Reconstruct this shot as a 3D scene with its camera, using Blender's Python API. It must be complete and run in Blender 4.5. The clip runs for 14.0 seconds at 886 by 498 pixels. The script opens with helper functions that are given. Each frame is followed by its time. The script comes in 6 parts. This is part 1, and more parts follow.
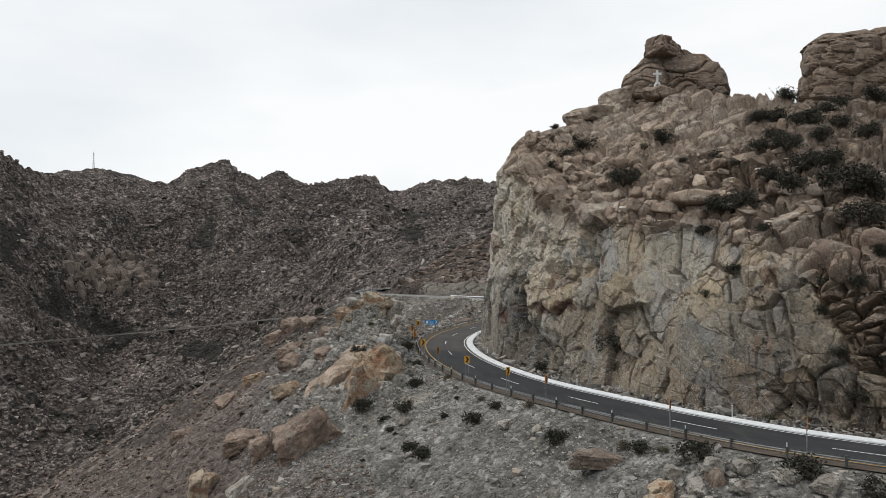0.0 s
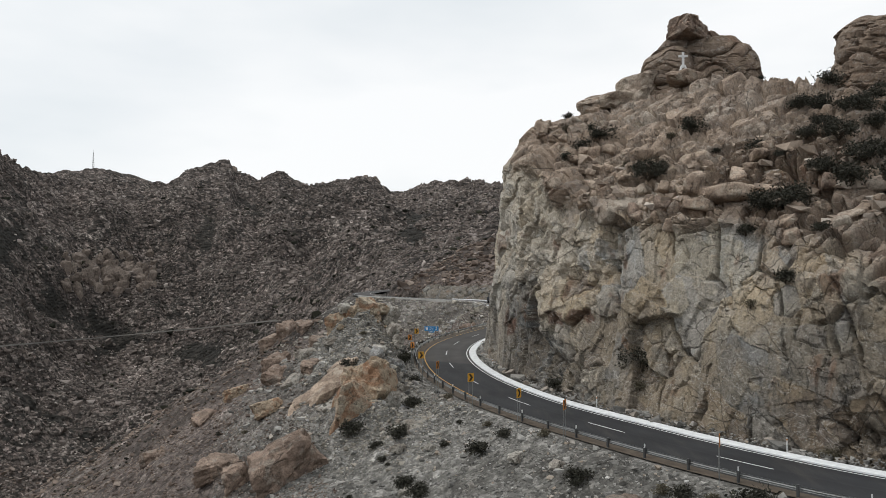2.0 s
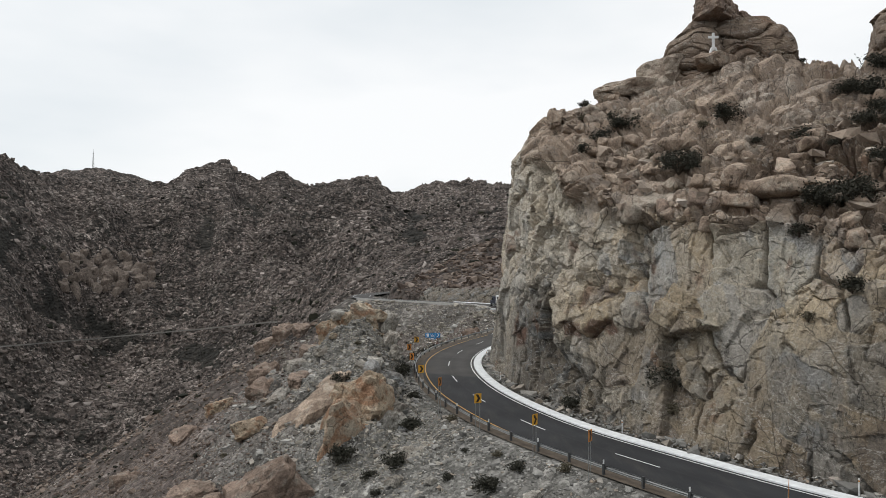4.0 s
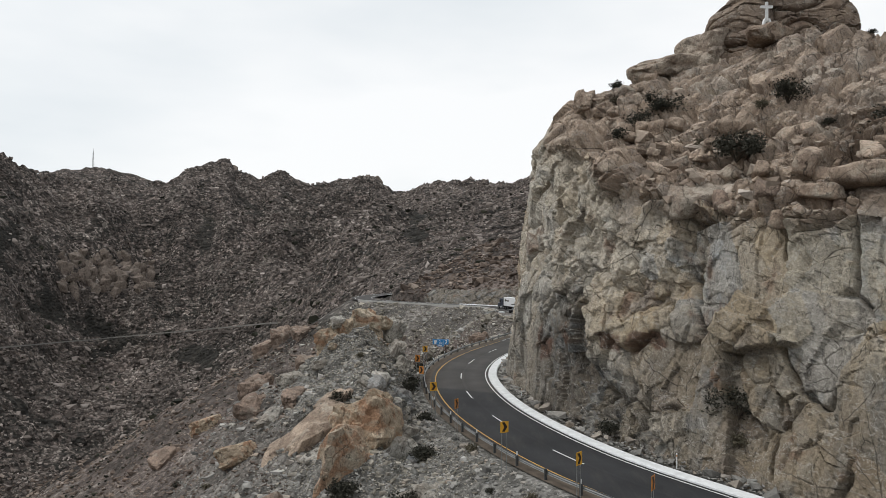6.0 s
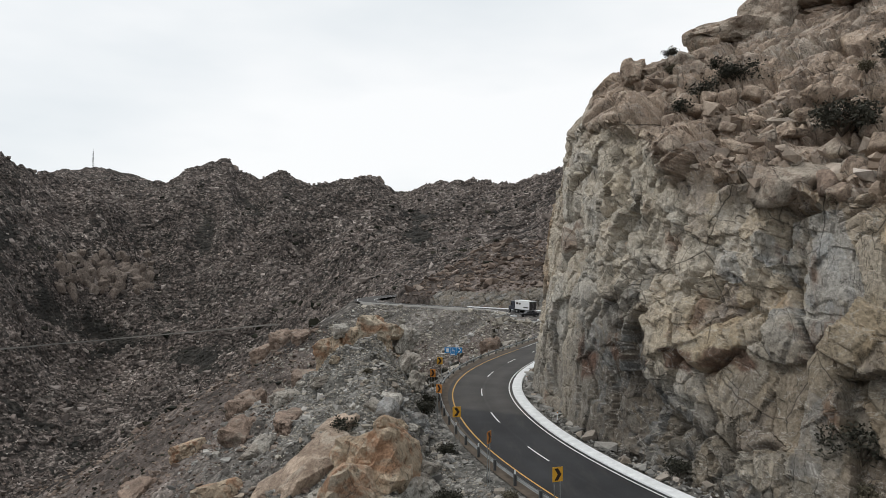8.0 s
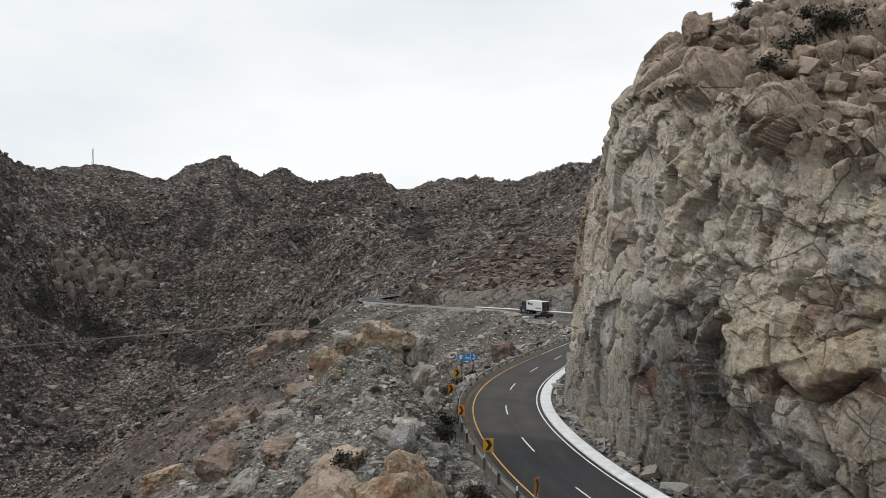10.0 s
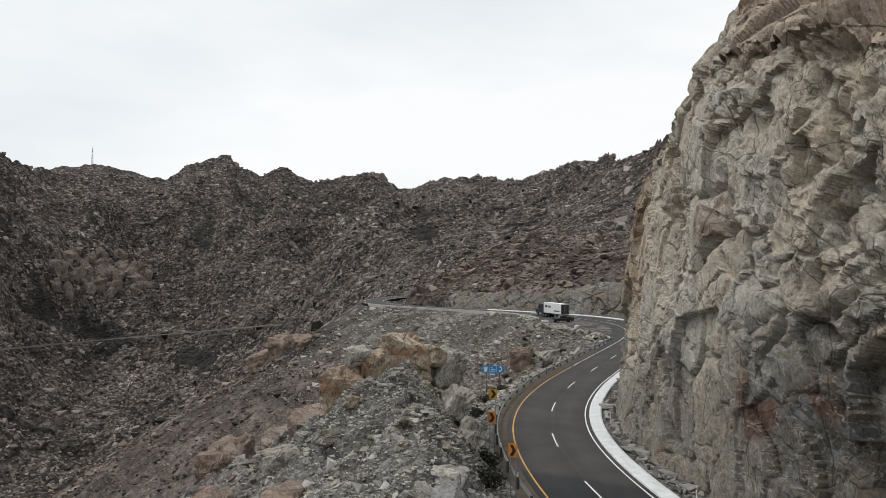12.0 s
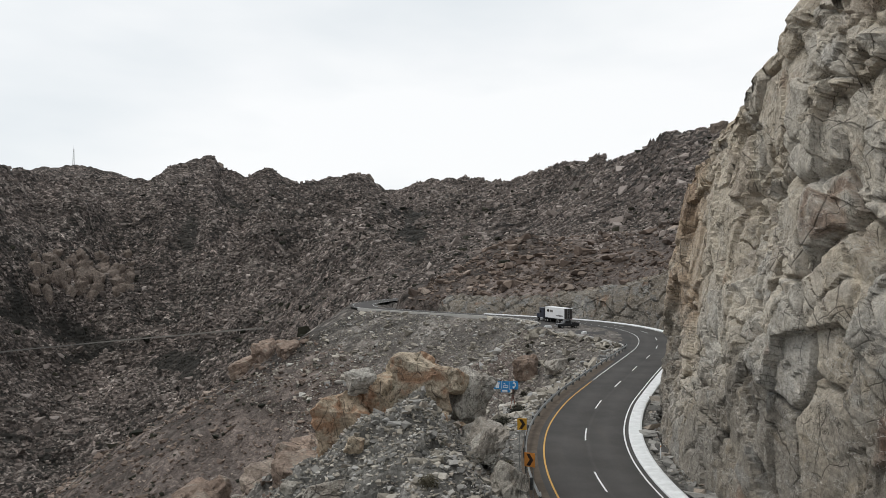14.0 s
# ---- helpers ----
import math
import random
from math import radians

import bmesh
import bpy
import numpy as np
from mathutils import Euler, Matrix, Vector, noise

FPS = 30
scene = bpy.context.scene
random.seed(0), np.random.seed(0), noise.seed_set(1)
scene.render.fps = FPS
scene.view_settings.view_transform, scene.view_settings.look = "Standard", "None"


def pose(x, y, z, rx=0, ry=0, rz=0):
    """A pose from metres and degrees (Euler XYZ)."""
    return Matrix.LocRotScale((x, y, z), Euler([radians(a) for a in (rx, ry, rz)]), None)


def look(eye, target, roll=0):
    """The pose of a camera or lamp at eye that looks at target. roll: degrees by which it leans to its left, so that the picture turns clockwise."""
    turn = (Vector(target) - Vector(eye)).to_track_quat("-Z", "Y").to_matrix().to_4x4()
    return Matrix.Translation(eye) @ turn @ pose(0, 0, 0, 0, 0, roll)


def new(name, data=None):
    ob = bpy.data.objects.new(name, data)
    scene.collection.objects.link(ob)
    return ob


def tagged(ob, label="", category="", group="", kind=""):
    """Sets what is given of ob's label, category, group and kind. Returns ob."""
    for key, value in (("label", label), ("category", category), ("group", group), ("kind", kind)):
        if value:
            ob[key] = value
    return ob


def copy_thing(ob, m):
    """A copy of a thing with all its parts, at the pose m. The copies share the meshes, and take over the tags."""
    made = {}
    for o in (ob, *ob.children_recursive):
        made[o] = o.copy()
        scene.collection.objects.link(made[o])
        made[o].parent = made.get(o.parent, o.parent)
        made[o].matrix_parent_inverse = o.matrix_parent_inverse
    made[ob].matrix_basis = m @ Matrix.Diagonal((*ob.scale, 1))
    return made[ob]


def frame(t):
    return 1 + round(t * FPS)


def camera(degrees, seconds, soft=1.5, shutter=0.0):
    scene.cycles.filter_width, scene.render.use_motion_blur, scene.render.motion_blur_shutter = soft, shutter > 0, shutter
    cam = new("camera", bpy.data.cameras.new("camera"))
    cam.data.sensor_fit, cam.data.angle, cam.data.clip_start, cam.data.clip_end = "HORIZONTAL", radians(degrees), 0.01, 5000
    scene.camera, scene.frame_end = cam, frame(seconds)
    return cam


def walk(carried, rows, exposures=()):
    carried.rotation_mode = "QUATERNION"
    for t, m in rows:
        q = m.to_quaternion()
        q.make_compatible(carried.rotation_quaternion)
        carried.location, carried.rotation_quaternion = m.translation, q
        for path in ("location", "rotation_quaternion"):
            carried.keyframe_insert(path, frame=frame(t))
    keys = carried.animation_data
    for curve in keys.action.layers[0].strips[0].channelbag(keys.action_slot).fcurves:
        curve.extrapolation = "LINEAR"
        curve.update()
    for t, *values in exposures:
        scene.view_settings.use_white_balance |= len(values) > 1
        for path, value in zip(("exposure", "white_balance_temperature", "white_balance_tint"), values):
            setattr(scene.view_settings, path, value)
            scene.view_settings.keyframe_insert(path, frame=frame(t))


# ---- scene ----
# ---- camera ----
cam = camera(62.0, 14.0, soft=0.5)
PATH = [  # seconds, x, y, z, yaw, pitch, roll
    (0.0, -0.00, 0.00, 16.40, -0.000, 0.644, -0.291),
    (0.5, 0.09, 3.03, 16.47, 0.023, 0.666, -0.237),
    (1.0, 0.16, 6.10, 16.53, 0.050, 0.684, -0.192),
    (1.5, 0.13, 9.07, 16.58, 0.075, 0.697, -0.161),
    (2.0, 0.06, 11.87, 16.61, 0.094, 0.738, -0.140),
    (2.5, 0.01, 14.50, 16.66, 0.111, 0.785, -0.104),
    (3.0, -0.03, 17.10, 16.74, 0.132, 0.801, -0.032),
    (5.5, -1.14, 30.64, 17.00, 0.228, 0.797, 0.019),
    (6.0, -1.75, 33.83, 17.03, 0.266, 0.794, 0.025),
    (6.5, -2.36, 37.11, 17.03, 0.290, 0.797, 0.034),
    (7.0, -2.93, 40.51, 16.98, 0.313, 0.831, 0.051),
    (7.5, -3.44, 43.98, 16.91, 0.336, 0.855, 0.072),
    (8.0, -3.97, 47.51, 16.83, 0.354, 0.867, 0.079),
    (10.5, -6.77, 63.98, 16.57, 0.434, 0.722, 0.185),
    (11.0, -7.68, 67.53, 16.56, 0.458, 0.714, 0.135),
    (11.5, -8.50, 70.99, 16.51, 0.475, 0.727, 0.110),
    (12.0, -9.23, 74.31, 16.48, 0.488, 0.758, 0.097),
    (12.5, -9.88, 77.43, 16.48, 0.490, 0.794, 0.087),
    (13.0, -10.51, 80.48, 16.46, 0.237, 0.835, 0.058),
    (13.5, -11.21, 83.65, 16.44, -0.220, 0.858, 0.051),
    (14.0, -11.88, 86.83, 16.46, -0.609, 0.887, 0.019),
]
walk(cam, [(t, pose(x, y, z, 90 + p, 0, w) @ pose(0, 0, 0, 0, 0, r)) for t, x, y, z, w, p, r in PATH],
     exposures=[(0.0, 0.0), (14.0, 0.0)])

# ---- overcast sky and soft sun ----
SUN_EL, SUN_AZ = 58.0, 278.0      # degrees; azimuth clockwise from +y
world = bpy.data.worlds.new("overcast_sky")
scene.world = world
world.use_nodes = True
wn, wl = world.node_tree.nodes, world.node_tree.links
wn.clear()
w_out, w_bg, w_mix = wn.new("ShaderNodeOutputWorld"), wn.new("ShaderNodeBackground"), wn.new("ShaderNodeMix")
w_sky, w_tc, w_map, w_noise, w_ramp = (wn.new("ShaderNodeTexSky"), wn.new("ShaderNodeTexCoord"), wn.new("ShaderNodeMapping"),
                                       wn.new("ShaderNodeTexNoise"), wn.new("ShaderNodeValToRGB"))
w_sky.sky_type, w_sky.sun_disc = "NISHITA", False
w_sky.sun_elevation, w_sky.sun_rotation = radians(SUN_EL), radians(SUN_AZ)
w_map.inputs["Scale"].default_value = (1.0, 1.0, 3.2)
w_noise.inputs["Scale"].default_value, w_noise.inputs["Detail"].default_value = 1.3, 5.0
w_ramp.color_ramp.elements[0].position, w_ramp.color_ramp.elements[0].color = 0.30, (6.9, 7.5, 7.9, 1)
w_ramp.color_ramp.elements[1].position, w_ramp.color_ramp.elements[1].color = 0.62, (9.6, 9.7, 9.75, 1)
w_mix.data_type, w_mix.inputs["Factor"].default_value = "RGBA", 0.94
wl.new(w_tc.outputs["Generated"], w_map.inputs["Vector"])
wl.new(w_map.outputs["Vector"], w_noise.inputs["Vector"])
wl.new(w_noise.outputs["Fac"], w_ramp.inputs["Fac"])
wl.new(w_sky.outputs["Color"], w_mix.inputs["A"])
wl.new(w_ramp.outputs["Color"], w_mix.inputs["B"])
wl.new(w_mix.outputs["Result"], w_bg.inputs["Color"])
w_bg.inputs["Strength"].default_value = 0.105
wl.new(w_bg.outputs["Background"], w_out.inputs["Surface"])

sun = new("sun", bpy.data.lights.new("sun", "SUN"))
sun.data.energy, sun.data.angle, sun.data.color = 1.3, radians(20), (1.0, 0.96, 0.9)
sun_from = Vector((math.sin(radians(SUN_AZ)) * math.cos(radians(SUN_EL)), math.cos(radians(SUN_AZ)) * math.cos(radians(SUN_EL)), math.sin(radians(SUN_EL))))
sun.matrix_world = look(sun_from * 300, (0, 0, 0))


# ---- materials ----
class Nodes:
    """A short way to write node materials."""

    def __init__(self, name, rough=0.9, spec=0.3, metal=0.0):
        self.m = bpy.data.materials.new(name)
        self.m.use_nodes = True
        self.n, self.l = self.m.node_tree.nodes, self.m.node_tree.links
        self.b = self.n["Principled BSDF"]
        self.b.inputs["Roughness"].default_value = rough
        self.b.inputs["Specular IOR Level"].default_value = spec
        self.b.inputs["Metallic"].default_value = metal
        self.geo = self.n.new("ShaderNodeNewGeometry")
        self.pos = self.geo.outputs["Position"]

    def put(self, socket, v):
        if isinstance(v, (int, float)):
            socket.default_value = v
        elif isinstance(v, tuple):
            socket.default_value = (*v, 1) if len(v) == 3 and socket.type == "RGBA" else v
        else:
            self.l.new(v, socket)

    def local(self):
        return self.n.new("ShaderNodeTexCoord").outputs["Object"]

    def noise(self, scale, detail=4.0, rough=0.55, stretch=(1, 1, 1), vec=None, warp=0.0):
        mp = self.n.new("ShaderNodeMapping")
        mp.inputs["Scale"].default_value = stretch
        self.l.new(vec or self.pos, mp.inputs["Vector"])
        t = self.n.new("ShaderNodeTexNoise")
        t.inputs["Scale"].default_value, t.inputs["Detail"].default_value, t.inputs["Roughness"].default_value = scale, detail, rough
        t.inputs["Distortion"].default_value = warp
        self.l.new(mp.outputs["Vector"], t.inputs["Vector"])
        return t.outputs["Fac"]

    def cells(self, scale, out="Color", feature="F1", stretch=(1, 1, 1), vec=None):
        mp = self.n.new("ShaderNodeMapping")
        mp.inputs["Scale"].default_value = stretch
        self.l.new(vec or self.pos, mp.inputs["Vector"])
        t = self.n.new("ShaderNodeTexVoronoi")
        t.feature = feature
        t.inputs["Scale"].default_value = scale
        self.l.new(mp.outputs["Vector"], t.inputs["Vector"])
        return t.outputs[out]

    def joints(self, scale, width, share, stretch=(1, 1, 1)):
        """Thin broken lines of a crack network, 1 in the crack."""
        bend = self.n.new("ShaderNodeTexNoise")
        bend.inputs["Scale"].default_value, bend.inputs["Detail"].default_value = scale * 0.9, 3.0
        self.l.new(self.pos, bend.inputs["Vector"])
        off = self.n.new("ShaderNodeVectorMath")
        off.operation = "MULTIPLY_ADD"
        self.l.new(bend.outputs["Color"], off.inputs[0])
        off.inputs[1].default_value = (0.45 / scale,) * 3
        self.l.new(self.pos, off.inputs[2])
        edge = self.cells(scale, "Distance", "DISTANCE_TO_EDGE", stretch, off.outputs[0])
        line = self.ramp(edge, (0.0, 1.0), (width * scale, 0.0))
        some = self.ramp(self.noise(scale * 0.7, 4, 0.6, (1.3, 0.8, 1.1)), (0.5 - share * 0.25, 0.0), (0.56 - share * 0.25, 1.0))
        return self.math("MULTIPLY", line, some)

    def ramp(self, fac, *stops):
        r = self.n.new("ShaderNodeValToRGB")
        e = r.color_ramp.elements
        while len(e) < len(stops):
            e.new(0.5)
        for el, (p, c) in zip(e, stops):
            el.position, el.color = p, (*c, 1) if isinstance(c, tuple) else (c, c, c, 1)
        self.put(r.inputs["Fac"], fac)
        return r.outputs["Color"]

    def mix(self, fac, a, b, mode="MIX"):
        x = self.n.new("ShaderNodeMix")
        x.data_type, x.blend_type = "RGBA", mode
        self.put(x.inputs["Factor"], fac)
        self.put(x.inputs["A"], a)
        self.put(x.inputs["B"], b)
        return x.outputs["Result"]

    def math(self, op, a, b=0.0):
        x = self.n.new("ShaderNodeMath")
        x.operation = op
        self.put(x.inputs[0], a)
        self.put(x.inputs[1], b)
        return x.outputs[0]

    def attr(self, name, out="Fac"):
        a = self.n.new("ShaderNodeAttribute")
        a.attribute_name = name
        return a.outputs[out]

    def height(self):
        s = self.n.new("ShaderNodeSeparateXYZ")
        self.l.new(self.pos, s.inputs[0])
        return s.outputs["Z"]

    def axis(self, which):
        s = self.n.new("ShaderNodeSeparateXYZ")
        self.l.new(self.pos, s.inputs[0])
        return s.outputs[which]

    def rand(self):
        return self.n.new("ShaderNodeObjectInfo").outputs["Random"]

    def island(self):
        return self.geo.outputs["Random Per Island"]

    def bump(self, h, strength=0.5, dist=0.05):
        b = self.n.new("ShaderNodeBump")
        b.inputs["Strength"].default_value, b.inputs["Distance"].default_value = strength, dist
        self.l.new(h, b.inputs["Height"])
        self.l.new(b.outputs["Normal"], self.b.inputs["Normal"])

    def base(self, c):
        self.put(self.b.inputs["Base Color"], c)
        return self.m


def make_cliff_rock():
    k = Nodes("cliff_rock", 0.92, 0.25)
    tone, weather, pale = k.attr("tone"), k.attr("weather"), k.attr("pale")
    left = k.ramp(tone, (0.0, (0.25, 0.228, 0.195)), (0.25, (0.44, 0.405, 0.345)), (0.5, (0.4, 0.365, 0.305)), (0.72, (0.345, 0.335, 0.31)), (1.0, (0.54, 0.51, 0.45)))
    right = k.ramp(tone, (0.0, (0.2, 0.165, 0.125)), (0.22, (0.45, 0.385, 0.295)), (0.45, (0.385, 0.32, 0.235)), (0.65, (0.29, 0.295, 0.29)), (0.85, (0.42, 0.375, 0.305)), (1.0, (0.54, 0.505, 0.44)))
    block = k.ramp(k.attr("hue"), (0.1, (0.25, 0.185, 0.14)), (0.22, (0.44, 0.345, 0.225)), (0.36, (0.49, 0.425, 0.335)), (0.5, (0.43, 0.375, 0.3)), (0.6, (0.5, 0.46, 0.395)), (0.72, (0.335, 0.35, 0.355)), (0.9, (0.43, 0.43, 0.415)))
    right = k.mix(0.7, right, k.mix(1.0, block, (0.88, 0.87, 0.86), "MULTIPLY"))
    left = k.mix(0.55, left, k.mix(0.55, block, (0.6, 0.54, 0.45)))
    fresh = k.mix(pale, right, left)
    warm = k.math("ADD", k.attr("warm"), k.math("MULTIPLY", k.math("SUBTRACT", k.noise(0.3, 4, 0.6), 0.5), 0.7))
    warm = k.math("MULTIPLY", k.ramp(warm, (0.5, 0.0), (0.66, 1.0)), k.math("SUBTRACT", 1.0, k.math("MULTIPLY", pale, 0.85)))
    fresh = k.mix(warm, fresh, k.mix(1.0, fresh, (1.05, 1.0, 0.9), "MULTIPLY"))
    # greyer, darker lower rock; shade at the cliff's foot is painted into it
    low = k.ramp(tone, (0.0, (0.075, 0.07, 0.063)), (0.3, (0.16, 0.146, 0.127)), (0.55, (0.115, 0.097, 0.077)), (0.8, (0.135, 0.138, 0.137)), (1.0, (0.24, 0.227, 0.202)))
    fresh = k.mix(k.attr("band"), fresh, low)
    old = k.ramp(tone, (0.0, (0.27, 0.205, 0.16)), (0.4, (0.46, 0.365, 0.285)), (0.75, (0.37, 0.3, 0.243)), (1.0, (0.53, 0.46, 0.385)))
    old = k.mix(k.ramp(k.noise(0.5, 5, 0.65), (0.42, 0.0), (0.72, 0.55)), old, (0.15, 0.115, 0.093))
    # darker brown rock on the crag's right, with its shade put into the colour
    old = k.mix(k.math("MULTIPLY", k.attr("shaded_brown"), 0.9), old, k.mix(1.0, old, (0.44, 0.415, 0.395), "MULTIPLY"))
    fresh = k.mix(k.math("MULTIPLY", k.attr("shaded_brown"), 0.85), fresh, k.mix(1.0, fresh, (0.7, 0.62, 0.55), "MULTIPLY"))
    col = k.mix(weather, fresh, old)
    col = k.mix(k.math("MULTIPLY", k.attr("stain"), 0.75), col, k.ramp(tone, (0.0, (0.2, 0.125, 0.08)), (0.6, (0.36, 0.25, 0.155)), (1.0, (0.42, 0.32, 0.21))))
    col = k.mix(k.ramp(k.attr("seep"), (0.25, 0.0), (0.6, 0.85)), col, k.ramp(k.noise(1.5, 5, 0.7), (0.3, (0.055, 0.035, 0.028)), (0.7, (0.17, 0.095, 0.065))))
    rust = k.ramp(k.noise(0.21, 4, 0.6, (1, 1, 0.45), warp=0.6), (0.60, 0.0), (0.68, 0.7))
    col = k.mix(rust, col, (0.2, 0.125, 0.085))
    ochre = k.ramp(k.noise(0.28, 5, 0.6, warp=1.5), (0.58, 0.0), (0.68, 0.35))
    col = k.mix(ochre, col, (0.33, 0.265, 0.18))
    streak = k.ramp(k.noise(1.1, 6, 0.7, (1, 1, 0.13)), (0.33, 0.62), (0.62, 1.15))
    col = k.mix(k.math("MULTIPLY", k.math("SUBTRACT", 1.0, weather), 0.35), col, streak, "MULTIPLY")
    grain = k.noise(4.0, 9, 0.75)
    col = k.mix(0.7, col, k.ramp(grain, (0.32, 0.38), (0.5, 1.0), (0.68, 1.6)), "MULTIPLY")
    vein = k.ramp(k.noise(0.35, 5, 0.6, (1, 1, 1.8), warp=0.8), (0.485, 0.0), (0.495, 0.55), (0.505, 0.0))
    col = k.mix(vein, col, (0.56, 0.54, 0.50))
    crack = k.ramp(k.noise(0.45, 6, 0.62, (1, 1, 0.4), warp=0.7), (0.482, 0.0), (0.488, 0.85), (0.494, 0.0))
    crack = k.math("MAXIMUM", crack, k.ramp(k.noise(0.8, 5, 0.6, (1, 1, 1.3), warp=1.0), (0.535, 0.0), (0.54, 0.7), (0.546, 0.0)))
    crack = k.math("MAXIMUM", crack, k.math("MULTIPLY", k.joints(0.17, 0.06, 0.15, (1, 1, 0.7)), 0.85))
    crack = k.math("MAXIMUM", crack, k.math("MULTIPLY", k.joints(0.45, 0.04, 0.0, (1, 1, 0.8)), 0.8))
    col = k.mix(crack, col, (0.05, 0.043, 0.036))
    fine = k.math("ADD", k.math("MULTIPLY", grain, 0.8), k.math("MULTIPLY", k.noise(2.6, 8, 0.72, (1, 1, 0.7)), 0.9))
    fine = k.math("SUBTRACT", fine, k.math("MULTIPLY", crack, 0.5))
    k.bump(fine, 0.7, 0.2)
    return k.base(col)


def make_boulder_rock(name, lo, hi, grey, stain=(0.14, 0.105, 0.085), clean=(0.33, 0.295, 0.25)):
    k = Nodes(name, 0.92, 0.25)
    col = k.ramp(k.rand(), (0.0, lo), (0.6, hi), (0.85, grey), (1.0, lo))
    plates = k.n.new("ShaderNodeSeparateColor")
    k.l.new(k.cells(0.55, "Color", "F1", (1, 1, 0.8)), plates.inputs[0])
    col = k.mix(0.6, col, k.ramp(plates.outputs[0], (0.1, 0.7), (0.9, 1.3)), "MULTIPLY")
    col = k.mix(k.ramp(k.noise(0.45, 6, 0.68, warp=0.8), (0.47, 0.0), (0.58, 0.65)), col, stain)
    col = k.mix(k.ramp(k.noise(0.6, 5, 0.65, warp=0.5), (0.54, 0.0), (0.62, 0.6)), col, clean)
    grain = k.noise(5.0, 9, 0.75)
    col = k.mix(0.8, col, k.ramp(grain, (0.3, 0.42), (0.5, 1.0), (0.7, 1.55)), "MULTIPLY")
    crack = k.ramp(k.noise(0.5, 5, 0.6, (1, 1, 0.6), warp=0.8), (0.482, 0.0), (0.49, 0.8), (0.498, 0.0))
    crack = k.math("MAXIMUM", crack, k.math("MULTIPLY", k.joints(0.4, 0.04, -0.1), 0.85))
    col = k.mix(crack, col, (0.06, 0.05, 0.043))
    h = k.math("ADD", k.math("MULTIPLY", grain, 0.6), k.math("MULTIPLY", k.noise(1.2, 7, 0.68), 1.8))
    k.bump(k.math("SUBTRACT", h, k.math("MULTIPLY", crack, 0.5)), 0.9, 0.25)
    return k.base(col)


def make_ground_rock():
    k = Nodes("hillside_ground", 0.95, 0.2)
    tone, far, scree = k.attr("tone"), k.attr("far"), k.attr("scree")
    brown = k.ramp(tone, (0.0, (0.07, 0.06, 0.056)), (0.35, (0.165, 0.136, 0.121)), (0.7, (0.125, 0.104, 0.094)), (1.0, (0.285, 0.248, 0.222)))
    grey = k.ramp(tone, (0.0, (0.1, 0.096, 0.088)), (0.5, (0.175, 0.169, 0.155)), (1.0, (0.29, 0.282, 0.265)))
    col = k.mix(scree, brown, grey)
    patch = k.ramp(k.noise(0.014, 6, 0.62, warp=0.9), (0.38, 0.7), (0.63, 1.25))
    col = k.mix(0.8, col, patch, "MULTIPLY")
    broad = k.ramp(k.noise(0.0048, 4, 0.6, (1, 0.7, 1), warp=0.8), (0.4, 0.75), (0.6, 1.2))
    col = k.mix(k.math("MULTIPLY", far, 0.8), col, broad, "MULTIPLY")
    near = k.math("SUBTRACT", 1.0, far)

    def pieces(scale, amount, lo, hi, stretch=(1, 1, 1)):
        c = k.n.new("ShaderNodeSeparateColor")
        k.l.new(k.cells(scale, "Color", "F1", stretch), c.inputs[0])
        return k.mix(k.math("MULTIPLY", amount, 0.85), col, k.ramp(c.outputs[0], (0.05, lo), (0.6, 1.0), (0.95, hi)), "MULTIPLY")

    col = pieces(1.3, near, 0.6, 1.4)
    col = pieces(3.7, near, 0.6, 1.4)
    col = pieces(0.12, far, 0.4, 1.6)
    col = pieces(0.3, far, 0.3, 1.8)
    scrub = k.ramp(k.noise(0.17, 5, 0.75), (0.5, 0.0), (0.54, 0.9))
    scrub = k.math("MULTIPLY", scrub, k.ramp(k.noise(0.006, 3), (0.36, 0.45), (0.58, 1.0)))
    bushes = k.math("ADD", k.attr("gully"), k.math("MULTIPLY", k.math("SUBTRACT", k.noise(0.05, 6, 0.75), 0.5), 1.6))
    scrub = k.math("MAXIMUM", scrub, k.ramp(bushes, (0.52, 0.0), (0.6, 0.85)))
    col = k.mix(k.math("MULTIPLY", scrub, far), col, (0.026, 0.026, 0.023))
    h = k.math("ADD", k.math("MULTIPLY", k.noise(3.5, 8, 0.75), 0.5), k.math("MULTIPLY", k.cells(1.3, "Distance"), -0.8))
    h = k.math("ADD", h, k.math("MULTIPLY", k.cells(3.7, "Distance"), -0.3))
    h = k.math("ADD", h, k.math("MULTIPLY", k.math("MULTIPLY", k.cells(0.16, "Distance", "F1", (1, 1, 1.5)), -16.0), far))
    h = k.math("ADD", h, k.math("MULTIPLY", k.math("MULTIPLY", k.noise(0.12, 6, 0.7), 12.0), far))
    k.bump(h, 1.0, 0.4)
    return k.base(col)


